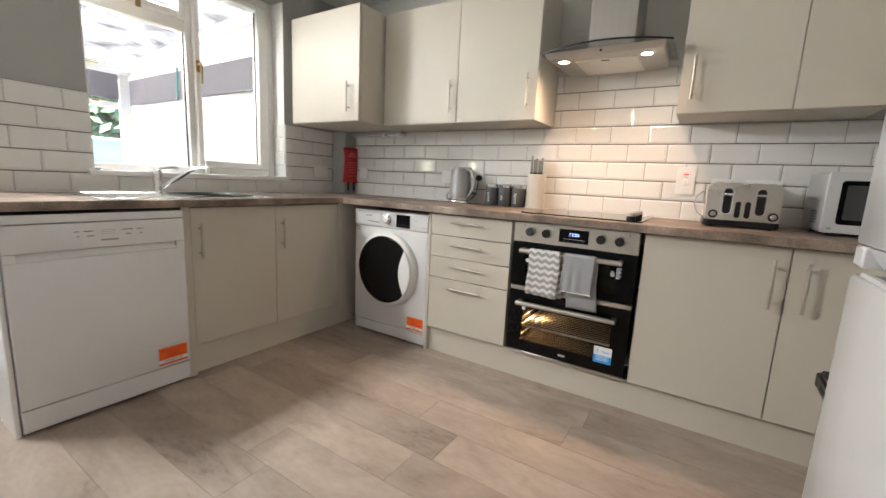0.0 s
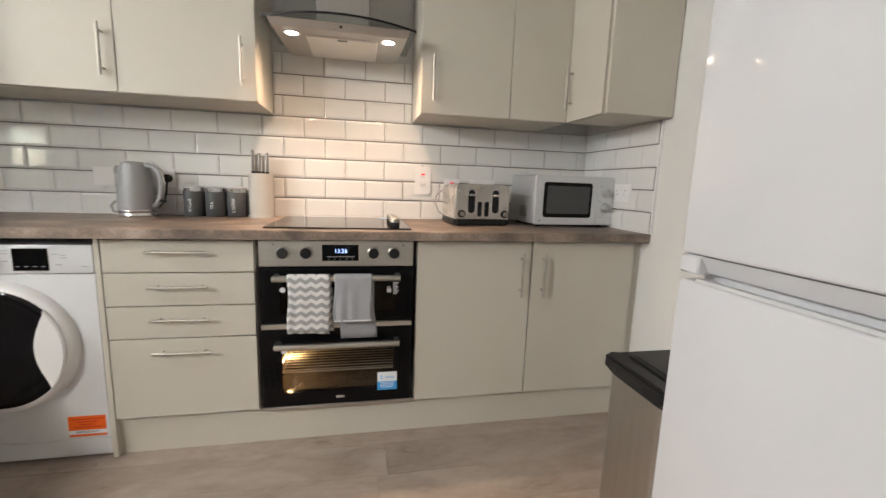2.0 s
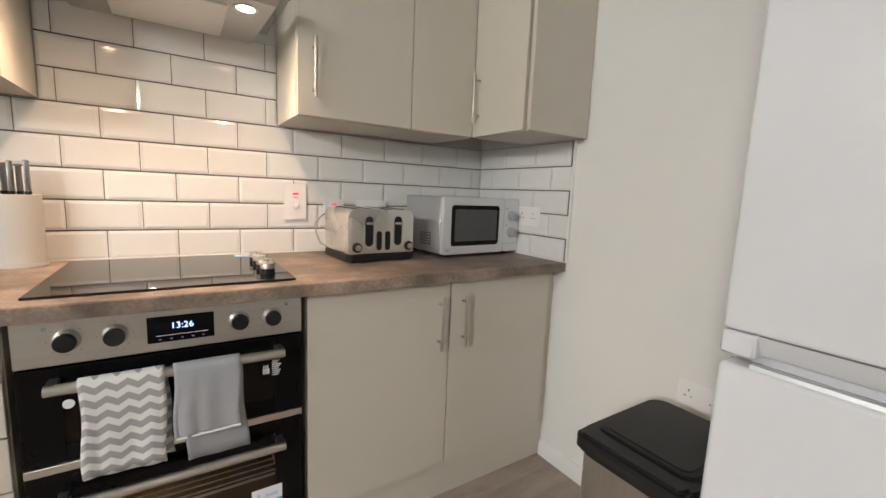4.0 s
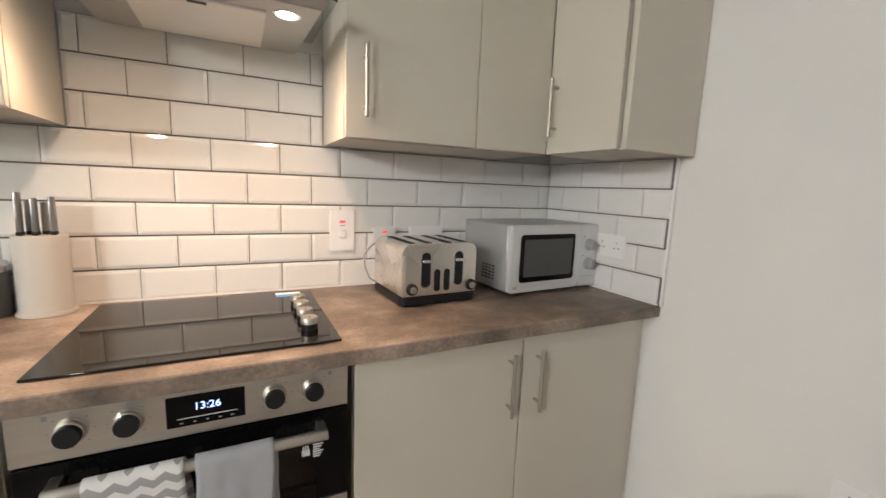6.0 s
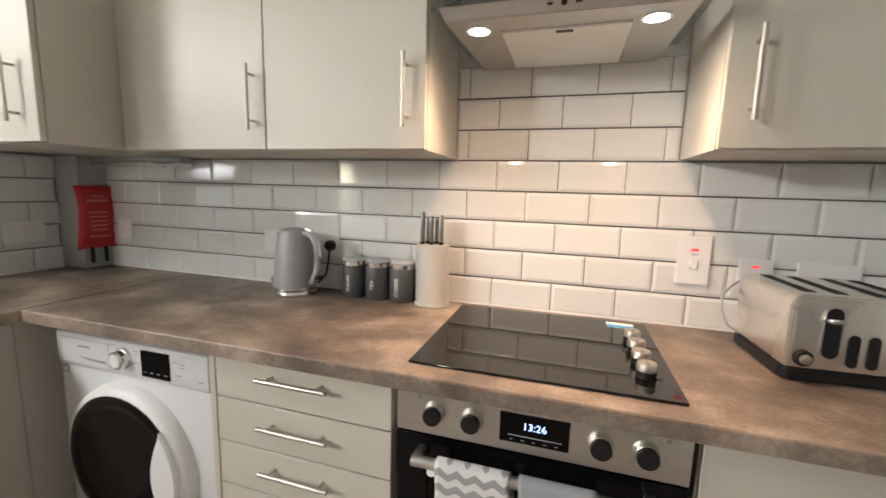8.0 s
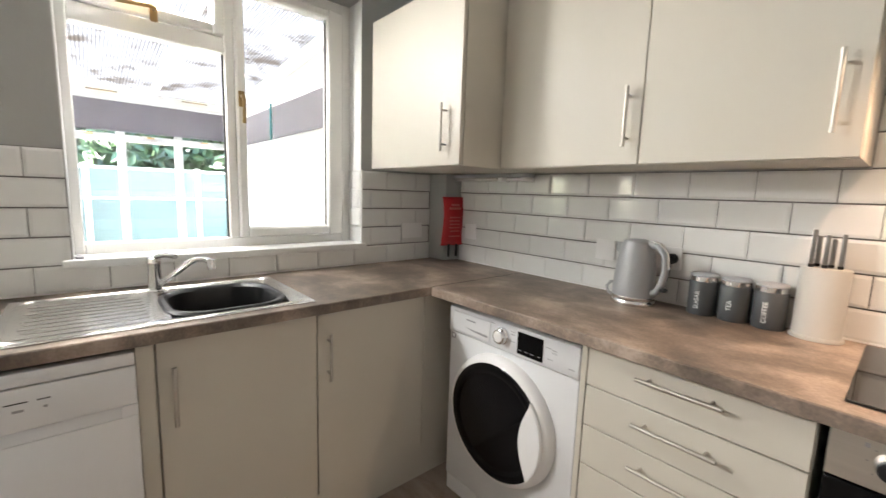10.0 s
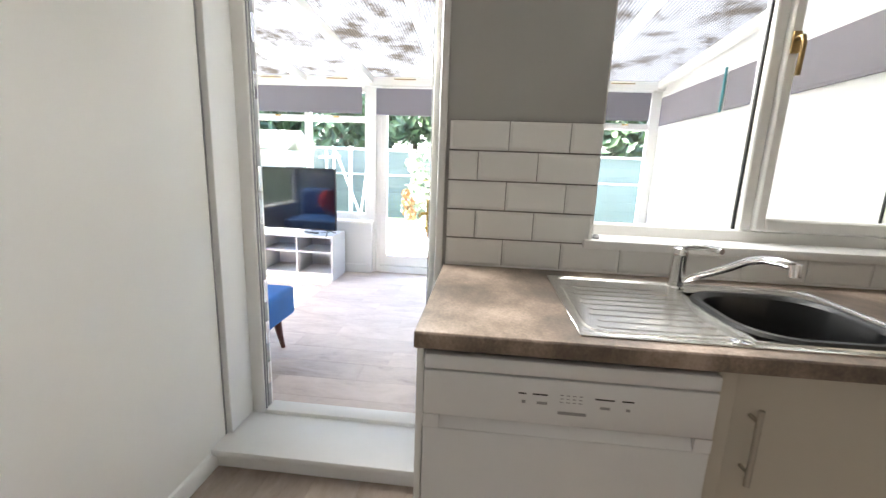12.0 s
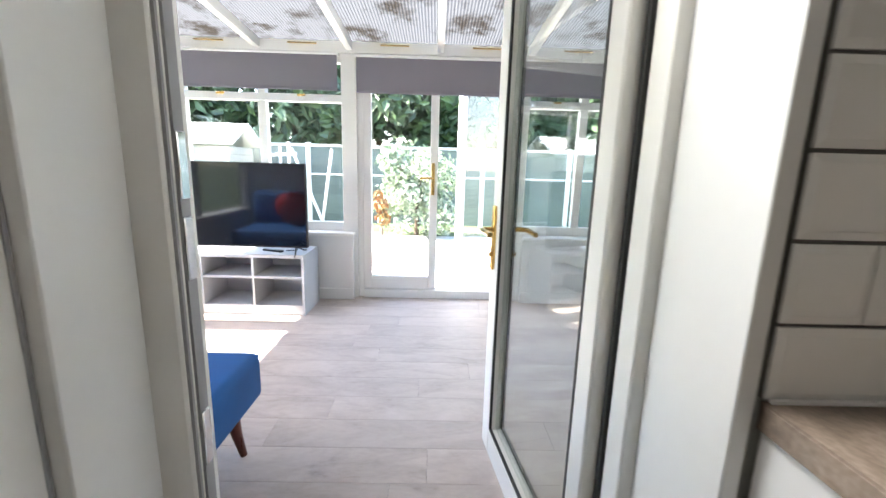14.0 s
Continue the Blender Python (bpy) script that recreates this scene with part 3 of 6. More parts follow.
front_edges = [e for e in bm.edges if all(abs(v.co.x - 0.640) < 1e-5 for v in e.verts) and abs(e.verts[0].co.z - e.verts[1].co.z) < 1e-5]
bmesh.ops.bevel(bm, geom=front_edges, offset=0.002, segments=1, affect="EDGES")
wt = thing("worktop", "brown-grey stone-effect laminate worktop carrying the steel sink", "worktop", group="worktops")
part("slab", bm, WORKTOP, wt)
part("edging", blk(0.6403, 0.6418, -2.267, -0.623, 0.8735, 0.9072, bevel=0.0006), WORKTOP, wt, "matching laminate front edging")
part("end_edging", blk(0.004, 0.638, -2.2698, -2.2683, 0.8735, 0.9072, bevel=0.0006), WORKTOP, wt, "matching laminate end edging")
solid("worktop_joint", blk(0.6405, 0.6415, -0.618, -0.012, 0.874, 0.9112), DARK, "dark sealed joint between the two worktops", "joint", "structure")
bm = bmesh.new()
for x0, x1, y0, y1 in ((0.15, R - 0.006, -0.010, -0.004), (R - 0.010, R - 0.004, -0.612, -0.010)):
    box(bm, x0, x1, y0, y1, 0.9105, 0.915)
box(bm, 0.004, 0.010, -2.262, -0.13, 0.9105, 0.915)
solid("sealant_bead", bm, WHITEPL, "thin white silicone bead where worktop meets tiles", "sealant", "structure")

# ---- wall units ----
WZ0, WZ1, WFRONT = 1.420, 2.140, -0.330


def wall_unit(label, x0, x1, splits, handles, back=-0.004, front=WFRONT):
    u = thing("wall_cabinet", label, "wall cabinet", group="wall cabinets")
    part("side_panel", blk(x0, x0 + 0.018, front + 0.020, back, WZ0, WZ1), CABSIDE, u)
    part("side_panel", blk(x1 - 0.018, x1, front + 0.020, back, WZ0, WZ1), CABSIDE, u)
    part("bottom_panel", blk(x0 + 0.018, x1 - 0.018, front + 0.020, back, WZ0, WZ0 + 0.018), CABSIDE, u)
    part("top_panel", blk(x0 + 0.018, x1 - 0.018, front + 0.020, back, WZ1 - 0.018, WZ1), CABSIDE, u)
    part("back_panel", blk(x0 + 0.018, x1 - 0.018, back - 0.01, back, WZ0 + 0.018, WZ1 - 0.018), CABSIDE, u)
    cuts = [x0, *splits, x1]
    for a, b, xh in zip(cuts, cuts[1:], handles):
        d = part("door", blk(a + 0.0015, b - (0.0015 if b < 3.2 else -0.0015), front, front + 0.018, WZ0 + 0.002, WZ1, bevel=0.0015), CAB, u)
        if xh is not None:
            bar_handle(d, (xh, front, 1.478), (xh, front, 1.670), (0, -1, 0))
    return u


wall_unit("cashmere grey double wall cabinet beside the cooker hood", 0.735, 1.850, [1.331], [1.290, 1.796])
wall_unit("cashmere grey wall cabinet with a blank corner panel", 2.545, 3.262, [2.972], [2.598, None])
wu = thing("wall_cabinet", "narrow cashmere grey wall cabinet in the corner above the microwave", "wall cabinet", pose(0, 0, 0, 0, 0, -90), "wall cabinets")
# local x runs towards the room, the front looks across it
part("body", blk(0.335, 0.657, 3.285, 3.575, WZ0, WZ1, bevel=0.001), CABSIDE, wu)
d = part("door", blk(0.332, 0.639, 3.264, 3.282, WZ0 + 0.002, WZ1, bevel=0.0015), CAB, wu)
bar_handle(d, (0.372, 3.264, 1.478), (0.372, 3.264, 1.670), (0, -1, 0))
part("end_panel", blk(0.658, 0.676, 3.264, 3.575, WZ0 - 0.001, WZ1, bevel=0.001), CAB, wu)
wall_unit("deep cashmere grey boiler cabinet in the corner beside the window", 0.055, 0.728, [], [0.640], front=-0.567)
sl = thing("strip_light", "old white under-cabinet strip light, switched off", "strip light")
part("body", blk(0.145, 0.690, -0.075, -0.012, 1.398, 1.4185, bevel=0.004), GREYLAM, sl)
part("diffuser", blk(0.170, 0.50, -0.085, -0.020, 1.380, 1.3975, bevel=0.006, seg=2), STEEL, sl, "ribbed clear diffuser")
part("end_cap", blk(0.505, 0.54, -0.088, -0.016, 1.376, 1.3975, bevel=0.004), WHITEPL, sl)
part("end_cap", blk(0.650, 0.690, -0.088, -0.016, 1.378, 1.3975, bevel=0.006), WHITEPL, sl)
part("tube", rod(bmesh.new(), (0.54, -0.05, 1.388), (0.65, -0.05, 1.388), 0.008), WHITEPL, sl)

# ---- cooker hood ----
HOODM = mat("hood_steel", (0.56, 0.545, 0.52), 0.36, 0.9, vary=0.05, scale=2, bump=0.06, bscale=60, stretch=(1, 40, 40))
FILTERM = mat("aluminium_filter_mesh", (0.78, 0.77, 0.74), 0.55, 0.6, vary=0.04, scale=6, bump=0.15, bscale=260)
hd = thing("cooker_hood", "stainless chimney cooker hood with a curved glass canopy", "cooker hood")
HX = 2.198
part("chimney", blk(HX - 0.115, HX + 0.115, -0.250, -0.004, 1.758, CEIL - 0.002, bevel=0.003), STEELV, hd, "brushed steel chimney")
bm = bmesh.new()
lo = [(-0.270, -0.425), (0.270, -0.425), (0.256, -0.010), (-0.256, -0.010)]
hi = [(-0.282, -0.445), (0.282, -0.445), (0.262, -0.008), (-0.262, -0.008)]
a = [bm.verts.new((HX + x, y, 1.706 if y > -0.2 else 1.702)) for x, y in lo]
b = [bm.verts.new((HX + x, y, 1.729)) for x, y in hi]
bm.faces.new(a[::-1]); bm.faces.new(b)
for i in range(4):
    bm.faces.new((a[i], a[(i + 1) % 4], b[(i + 1) % 4], b[i]))
bmesh.ops.bevel(bm, geom=list(bm.edges), offset=0.003, segments=2, affect="EDGES")
part("body", bm, HOODM, hd, "brushed steel underside and fascia")
# curved front glass: an arched sheet, lower at its two ends
bm = bmesh.new()
N = 24
rows = []
for k in range(N + 1):
    u = -1 + 2 * k / N
    x = HX + 0.305 * u
    zt = 1.745 - 0.010 * u * u
    yf = -0.500 + 0.075 * u * u
    rows.append([bm.verts.new((x, yf, zt)), bm.verts.new((x, -0.03, zt + 0.012)), bm.verts.new((x, -0.03, zt + 0.006)), bm.verts.new((x, yf, zt - 0.006))])
for p, q in zip(rows, rows[1:]):
    for i in range(4):
        bm.faces.new((p[i], p[(i + 1) % 4], q[(i + 1) % 4], q[i]))
bm.faces.new(rows[0]); bm.faces.new(rows[-1][::-1])
SMOKEDG = glass_mat("canopy_glass", (0.88, 0.90, 0.89), 1.5)
part("canopy", bm, SMOKEDG, hd, "curved clear glass canopy").visible_shadow = False
bm = bmesh.new()
rows = []
for k in range(N + 1):
    u = -1 + 2 * k / N
    x, zt, yf = HX + 0.306 * u, 1.745 - 0.010 * u * u, -0.5015 + 0.075 * u * u
    rows.append([bm.verts.new((x, yf, zt + 0.001)), bm.verts.new((x, yf + 0.003, zt + 0.001)), bm.verts.new((x, yf + 0.003, zt - 0.007)), bm.verts.new((x, yf, zt - 0.007))])
for p, q in zip(rows, rows[1:]):
    for i in range(4):
        bm.faces.new((p[i], p[(i + 1) % 4], q[(i + 1) % 4], q[i]))
part("canopy_edge", bm, BLACKP, hd, "dark polished glass edge")
part("filter", blk(HX - 0.150, HX + 0.150, -0.345, -0.050, 1.697, 1.706, bevel=0.003), FILTERM, hd, "metal grease filter")
part("filter_latch", blk(HX - 0.020, HX + 0.020, -0.335, -0.322, 1.6955, 1.6975), BLACKP, hd)
bm = bmesh.new()
for k in range(3):
    box(bm, HX - 0.036 + 0.030 * k, HX - 0.024 + 0.030 * k, -0.4385, -0.4300, 1.713, 1.7185)
part("button", bm, CHROME, hd)
part("indicator", blk(HX - 0.006, HX + 0.004, -0.4392, -0.4300, 1.712, 1.7205), BLACKP, hd, "small dark indicator")
for sx, sy in HOOD_LAMPS:
    lm = part("lamp", lathe([(0.026, 1.6995), (0.034, 1.6995), (0.034, 1.707), (0.026, 1.707)], 24, sx, sy, cap=False), CHROME, hd, "round hood lamp")
    part("bulb", lathe([(0.026, 1.7005), (0.026, 1.7015)], 20, sx, sy), BULB, lm, "glowing lens")

# ---- oven ----
ov = thing("double_oven", "stainless and black glass built-under double oven, lower cavity lit", "oven")
OX0, OX1, OF = 1.890, 2.492, -0.592
part("control_panel", blk(OX0, OX1, OF, -0.56, 0.764, 0.868, bevel=0.002), STEEL, ov, "brushed steel control panel")
disp = part("display", blk(2.127, 2.270, OF - 0.002, OF + 0.004, 0.786, 0.852, bevel=0.001), BLACKGL, ov, "black clock display")
writing("13:26", 0.0225, pose(2.200, OF - 0.0024, 0.826) @ FACE, CLOCKGLOW, disp, "digits", 0.0002)
part("mark", blk(2.145, 2.255, OF - 0.0024, OF - 0.002, 0.803, 0.8042), PAPER, disp)
for k in range(5):
    part("mark", blk(2.150 + 0.023 * k, 2.156 + 0.023 * k, OF - 0.0024, OF - 0.002, 0.793, 0.795), GREYPLASTIC, disp)
for xk in (1.981, 2.067, 2.329, 2.412):
    kn = part("knob", lathe([(0.0205, 0.0), (0.0205, 0.026), (0.0195, 0.028), (0.012, 0.0285)], 32), BLACKP, ov, "round black knob with a steel collar")
    kn.matrix_local = pose(xk, OF, 0.820, 90)
    ring = part("collar", lathe([(0.0255, 0.0), (0.0255, 0.003), (0.0232, 0.005), (0.0226, 0.015), (0.0208, 0.0165)], 32, cap=False), NICKEL, kn, "polished steel skirt")
    bm = bmesh.new()
    for ang in range(0, 360, 45):
        r = 0.034
        box(bm, r * math.cos(radians(ang)) - 0.002, r * math.cos(radians(ang)) + 0.002, r * math.sin(radians(ang)) - 0.0008, r * math.sin(radians(ang)) + 0.0008, 0.0, 0.0006)
    tagged(part("scale_mark", bm, GREYPLASTIC, kn), kind="stuff")
for xk in (1.945, 2.450):
    part("symbol", blk(xk - 0.004, xk + 0.004, OF - 0.0006, OF + 0.001, 0.846, 0.855), GREYPLASTIC, ov)
def oven_door(z0, z1, w0, w1):
    """Black glass borders round a see-through middle."""
    bm = bmesh.new()
    box(bm, OX0, OX0 + 0.075, OF + 0.002, OF + 0.020, z0, z1, bevel=0.001)
    box(bm, OX1 - 0.075, OX1, OF + 0.002, OF + 0.020, z0, z1, bevel=0.001)
    box(bm, OX0 + 0.075, OX1 - 0.075, OF + 0.002, OF + 0.020, z0, w0)
    box(bm, OX0 + 0.075, OX1 - 0.075, OF + 0.002, OF + 0.020, w1, z1)
    return bm


for z0, z1, w0, w1, hz in ((0.530, 0.758, 0.57, 0.70, 0.724), (0.172, 0.503, 0.232, 0.415, 0.446)):
    d = part("oven_door", oven_door(z0, z1, w0, w1), BLACKGL, ov, "black glass oven door")
    w = part("window", blk(OX0 + 0.075, OX1 - 0.075, OF + 0.0035, OF + 0.010, w0, w1), SMOKE, d, "smoked glass oven window")
    w.visible_shadow = False
    bm = bmesh.new()
    rod(bm, (1.945, OF - 0.042, hz), (2.436, OF - 0.042, hz), 0.0125, 18)
    for xk in (1.955, 2.426):
        box(bm, xk - 0.010, xk + 0.010, OF - 0.042, OF + 0.003, hz - 0.011, hz + 0.011, bevel=0.002)
    part("handle", bm, STEEL, d, "thick brushed steel bar handle")
    st = part("badge", lathe([(0.011, 0.0), (0.011, 0.0008)], 20), PAPER, d, "small round white sticker")
    st.matrix_local = pose(1.975, OF + 0.002, hz - 0.055 if z0 > 0.4 else hz - 0.035, 90)
part("trim", blk(OX0, OX1, OF + 0.001, -0.56, 0.506, 0.526, bevel=0.001), STEEL, ov)
part("trim", blk(OX0, OX1, OF + 0.004, -0.56, 0.156, 0.168, bevel=0.001), STEEL, ov)
bm = bmesh.new()
for zlo, zhi in ((0.18, 0.495), (0.54, 0.75)):
    box(bm, 1.915, 1.925, -0.57, -0.03, zlo, zhi)
    box(bm, 2.457, 2.467, -0.57, -0.03, zlo, zhi)
    box(bm, 1.925, 2.457, -0.04, -0.03, zlo, zhi)
    box(bm, 1.925, 2.457, -0.57, -0.04, zlo, zlo + 0.01)
    box(bm, 1.925, 2.457, -0.57, -0.04, zhi - 0.01, zhi)
OVENIN = mat("oven_enamel", (0.045, 0.04, 0.035), 0.16, vary=0.2, scale=4)
part("cavity", bm, OVENIN, ov, "dark enamelled oven cavity")
bm = bmesh.new()
for k in range(15):
    yk = -0.50 + k * 0.029
    rod(bm, (1.935, yk, 0.288), (2.450, yk, 0.288), 0.0024, 6)
for yk in (-0.52, -0.08):
    rod(bm, (1.93, yk, 0.288), (2.455, yk, 0.288), 0.0036, 8)
for xk in (1.938, 2.447):
    rod(bm, (xk, -0.52, 0.291), (xk, -0.08, 0.291), 0.0036, 8)
RACKM = mat("oven_rack_wire", (0.82, 0.79, 0.73), 0.42, 0.8, vary=0.05)
part("shelf", bm, RACKM, ov, "bright wire shelf")
for xr in (1.928, 2.454):
    bm = bmesh.new()
    for k in range(5):
        rod(bm, (xr, -0.53, 0.22 + 0.05 * k), (xr, -0.06, 0.22 + 0.05 * k), 0.0025, 6)
    for yk in (-0.52, -0.08):
        rod(bm, (xr, yk, 0.20), (xr, yk, 0.44), 0.0025, 6)
    part("runner", bm, RACKM, ov)
st = part("sticker", blk(2.350, 2.433, OF, OF + 0.002, 0.258, 0.300), PAPER, ov, "blue and white guarantee sticker")
part("blue_band", blk(2.350, 2.433, OF - 0.0002, OF + 0.002, 0.219, 0.258), BLUEST, st)
writing("2", 0.024, pose(2.367, OF - 0.0004, 0.276) @ FACE, BLUEST, st, "numeral", 0.0002)
writing("YEARS", 0.0135, pose(2.402, OF - 0.0004, 0.275) @ FACE, BLUEST, st, "word", 0.0002)
bm = bmesh.new()
for k in range(4):
    box(bm, 2.362, 2.422 - 0.006 * (k % 2), OF - 0.0005, OF, 0.252 - 0.007 * k, 0.2545 - 0.007 * k)
tagged(part("small_print", bm, PAPER, st), kind="stuff")
st = part("sticker", blk(2.380, 2.436, OF + 0.0005, OF + 0.002, 0.640, 0.700), BLACKGL, ov, "small black care notice with white print")
bm = bmesh.new()
for k in range(9):
    box(bm, 2.410, 2.434 - 0.004 * (k % 3), OF + 0.0001, OF + 0.0005, 0.693 - 0.006 * k, 0.696 - 0.006 * k)
box(bm, 2.385, 2.403, OF + 0.0001, OF + 0.0005, 0.652, 0.668)
for k in range(3):
    box(bm, 2.387 + 0.005 * k, 2.390 + 0.005 * k, OF + 0.0001, OF + 0.0005, 0.668, 0.678)
tagged(part("care_print", bm, PAPER, st), kind="stuff")
part("logo_mark", blk(2.178, 2.212, OF + 0.0010, OF + 0.003, 0.196, 0.206, bevel=0.0005), STEEL, ov, "small plain maker's mark")

# tea towels over the upper oven handle
def towel(name, x0, x1, zf, zb, material, label, skew=0.0, seed=0, back=0.0):
    """Cloth hung over the rail: a back flap, a fold over the bar and a front flap, with soft ripples."""
    rng = random.Random(seed)
    ph = rng.random() * 6
    nx, path = 16, []
    zt, yr, r = 0.724, OF - 0.042, 0.0165
    for k in range(9):
        path.append((yr + r, zb + (zt - zb) * k / 9))
    for k in range(9):
        t = math.pi * k / 8
        path.append((yr + r * math.cos(t), zt + r * math.sin(t)))
    for k in range(1, 14):
        path.append((yr - r, zt + (zf - zt) * k / 13))
    bm = bmesh.new()
    grid = []
    for j, (y, z) in enumerate(path):
        row = []
        for i in range(nx + 1):
            u = i / nx
            drop = max(0.0, zt - z)
            rip = (0.006 * math.sin(6.3 * u * 1.5 + ph) + 0.003 * math.sin(14 * u + 2 * ph)) * min(1, drop / 0.12)
            x = x0 + (x1 - x0) * u + skew * drop + 0.003 * math.sin(30 * z + ph) + back * max(0, 12 - j) / 12
            row.append(bm.verts.new((x, min(y - abs(rip) if j > 12 else y + 0.2 * rip, OF - 0.004), z - 0.006 * u * (1 if j > 20 else 0))))
        grid.append(row)
    for p, q in zip(grid, grid[1:]):
        for i in range(nx):
            bm.faces.new((p[i], p[i + 1], q[i + 1], q[i]))
    t = thing(name, label, "towel", group="tea towels")
    ob = part("cloth", bm, material, t)
    sol = ob.modifiers.new("thick", "SOLIDIFY")
    sol.thickness, sol.offset = 0.004, 0
    return t


def zigzag_mat():
    m, t, b = nodes_of("chevron_towel")
    tc = t.nodes.new("ShaderNodeTexCoord")
    sep = t.nodes.new("ShaderNodeSeparateXYZ")
    t.links.new(tc.outputs["Object"], sep.inputs[0])
    def math_node(op, a, bv=None, c=None):
        n = t.nodes.new("ShaderNodeMath")
        n.operation = op
        for i, v in enumerate((a, bv, c)):
            if v is None:
                continue
            if isinstance(v, (int, float)):
                n.inputs[i].default_value = v
            else:
                t.links.new(v, n.inputs[i])
        return n.outputs[0]
    tri = math_node("PINGPONG", math_node("ADD", sep.outputs[0], 10.0), 0.0195)
    s = math_node("ADD", sep.outputs[2], math_node("MULTIPLY", tri, 0.62))
    w = math_node("PINGPONG", math_node("ADD", s, 10.0), 0.0165)
    g = math_node("GREATER_THAN", w, 0.0083)
    fine = t.nodes.new("ShaderNodeTexNoise")
    fine.inputs["Scale"].default_value = 500
    mix = t.nodes.new("ShaderNodeMix")
    mix.data_type = "RGBA"
    mix.inputs[6].default_value, mix.inputs[7].default_value = (0.36, 0.355, 0.35, 1), (0.74, 0.73, 0.71, 1)
    t.links.new(g, mix.inputs[0])
    t.links.new(mix.outputs[2], b.inputs["Base Color"])
    b.inputs["Roughness"].default_value = 0.95
    bp = t.nodes.new("ShaderNodeBump")
    bp.inputs["Strength"].default_value, bp.inputs["Distance"].default_value = 0.5, 0.002
    t.links.new(fine.outputs[0], bp.inputs["Height"])
    t.links.new(bp.outputs[0], b.inputs["Normal"])
    return m


CHEV = zigzag_mat()
towel("tea_towel", 2.004, 2.160, 0.512, 0.505, CHEV, "grey and white chevron tea towel folded over the oven handle", -0.01, 1, 0.016)
t2 = towel("tea_towel", 2.176, 2.322, 0.556, 0.470, GREYTOWEL, "plain grey tea towel with white stitched edge on the oven handle", 0.0, 2, 0.022)
part("stitched_edge", blk(2.176, 2.320, OF - 0.0685, OF - 0.064, 0.5545, 0.559), BRIGHTEDGE, t2, "white stitched hem")

# ---- hob ----
hb = thing("ceramic_hob", "frameless black ceramic hob with four control knobs at its side", "hob")
part("glass", blk(1.902, 2.486, -0.558, -0.048, 0.9105, 0.9165, bevel=0.0015), HOBGL, hb, "black ceramic glass")
for yk in (-0.455, -0.380, -0.305, -0.230):
    k = part("knob", lathe([(0.0215, 0.9165), (0.021, 0.932), (0.0175, 0.9325)], 28, 2.425, yk), BLACKP, hb, "round knob with a steel cap")
    part("cap", lathe([(0.0215, 0.9325), (0.0218, 0.946), (0.0195, 0.949)], 28, 2.425, yk), NICKEL, k, "satin steel cap")
    part("pointer", blk(2.424, 2.426, yk - 0.016, yk + 0.002, 0.949, 0.9496), BLACKP, k)
st = part("sticker", blk(2.372, 2.450, -0.118, -0.066, 0.9165, 0.9170), PAPER, hb, "blue and white sticker")
part("blue_band", blk(2.372, 2.450, -0.118, -0.092, 0.9170, 0.9173), BLUEST, st)

# ---- washing machine ----
wm = thing("washing_machine", "white front-loading washing machine with a black porthole door", "washing machine")
MX0, MX1, MF = 0.722, 1.326, -0.575
part("body", blk(MX0, MX1, MF, -0.03, 0.085, 0.738, bevel=0.006, seg=2), APPL, wm)
part("kick_panel", blk(MX0 + 0.002, MX1 - 0.002, MF + 0.004, -0.04, 0.012, 0.083, bevel=0.004), APPL, wm)
cp = part("control_panel", blk(MX0, MX1, MF - 0.006, -0.03, 0.740, 0.845, bevel=0.006, seg=2), APPL, wm)
dw = part("detergent_drawer", blk(MX0 + 0.026, MX0 + 0.232, MF - 0.010, MF - 0.004, 0.750, 0.832, bevel=0.003), APPL, wm)
# no hollow here: the grip's shade is a flat grey patch
part("grip", prism([(MX0 + 0.10, 0.776), (MX0 + 0.22, 0.774), (MX0 + 0.22, 0.766), (MX0 + 0.15, 0.768)], MF - 0.0108, MF - 0.009, "y"), GREYPLASTIC, dw, "flat grey patch painted as the grip's shade")
part("badge", blk(MX0 + 0.103, MX0 + 0.155, MF - 0.0106, MF - 0.009, 0.806, 0.812), GREYPLASTIC, dw, "plain grey maker's mark")
kn = part("dial", lathe([(0.033, 0.0), (0.032, 0.008), (0.0285, 0.010), (0.0275, 0.024), (0.022, 0.027)], 32), CHROME, wm, "chrome-rimmed programme dial")
kn.matrix_local = pose(1.012, MF - 0.006, 0.796, 90)
part("dial_face", lathe([(0.021, 0.0270), (0.020, 0.0285)], 28), WHITEPL, kn)
dp = part("display", blk(1.082, 1.190, MF - 0.009, MF - 0.004, 0.752, 0.832, bevel=0.001), BLACKGL, wm, "black display panel")
for k in range(4):
    part("mark", blk(1.091 + 0.026 * k, 1.103 + 0.026 * k, MF - 0.0096, MF - 0.009, 0.766, 0.7685), GREYPLASTIC, dp)
bm = bmesh.new()
for k, (x, z) in enumerate(((1.20, 0.81), (1.225, 0.806), (1.225, 0.797), (1.21, 0.772), (1.29, 0.765), (1.05, 0.822), (1.05, 0.812), (1.05, 0.785), (0.955, 0.83))):
    box(bm, x, x + 0.020, MF - 0.0066, MF - 0.005, z, z + 0.0022)
tagged(part("panel_print", bm, GREYPLASTIC, wm), kind="stuff")
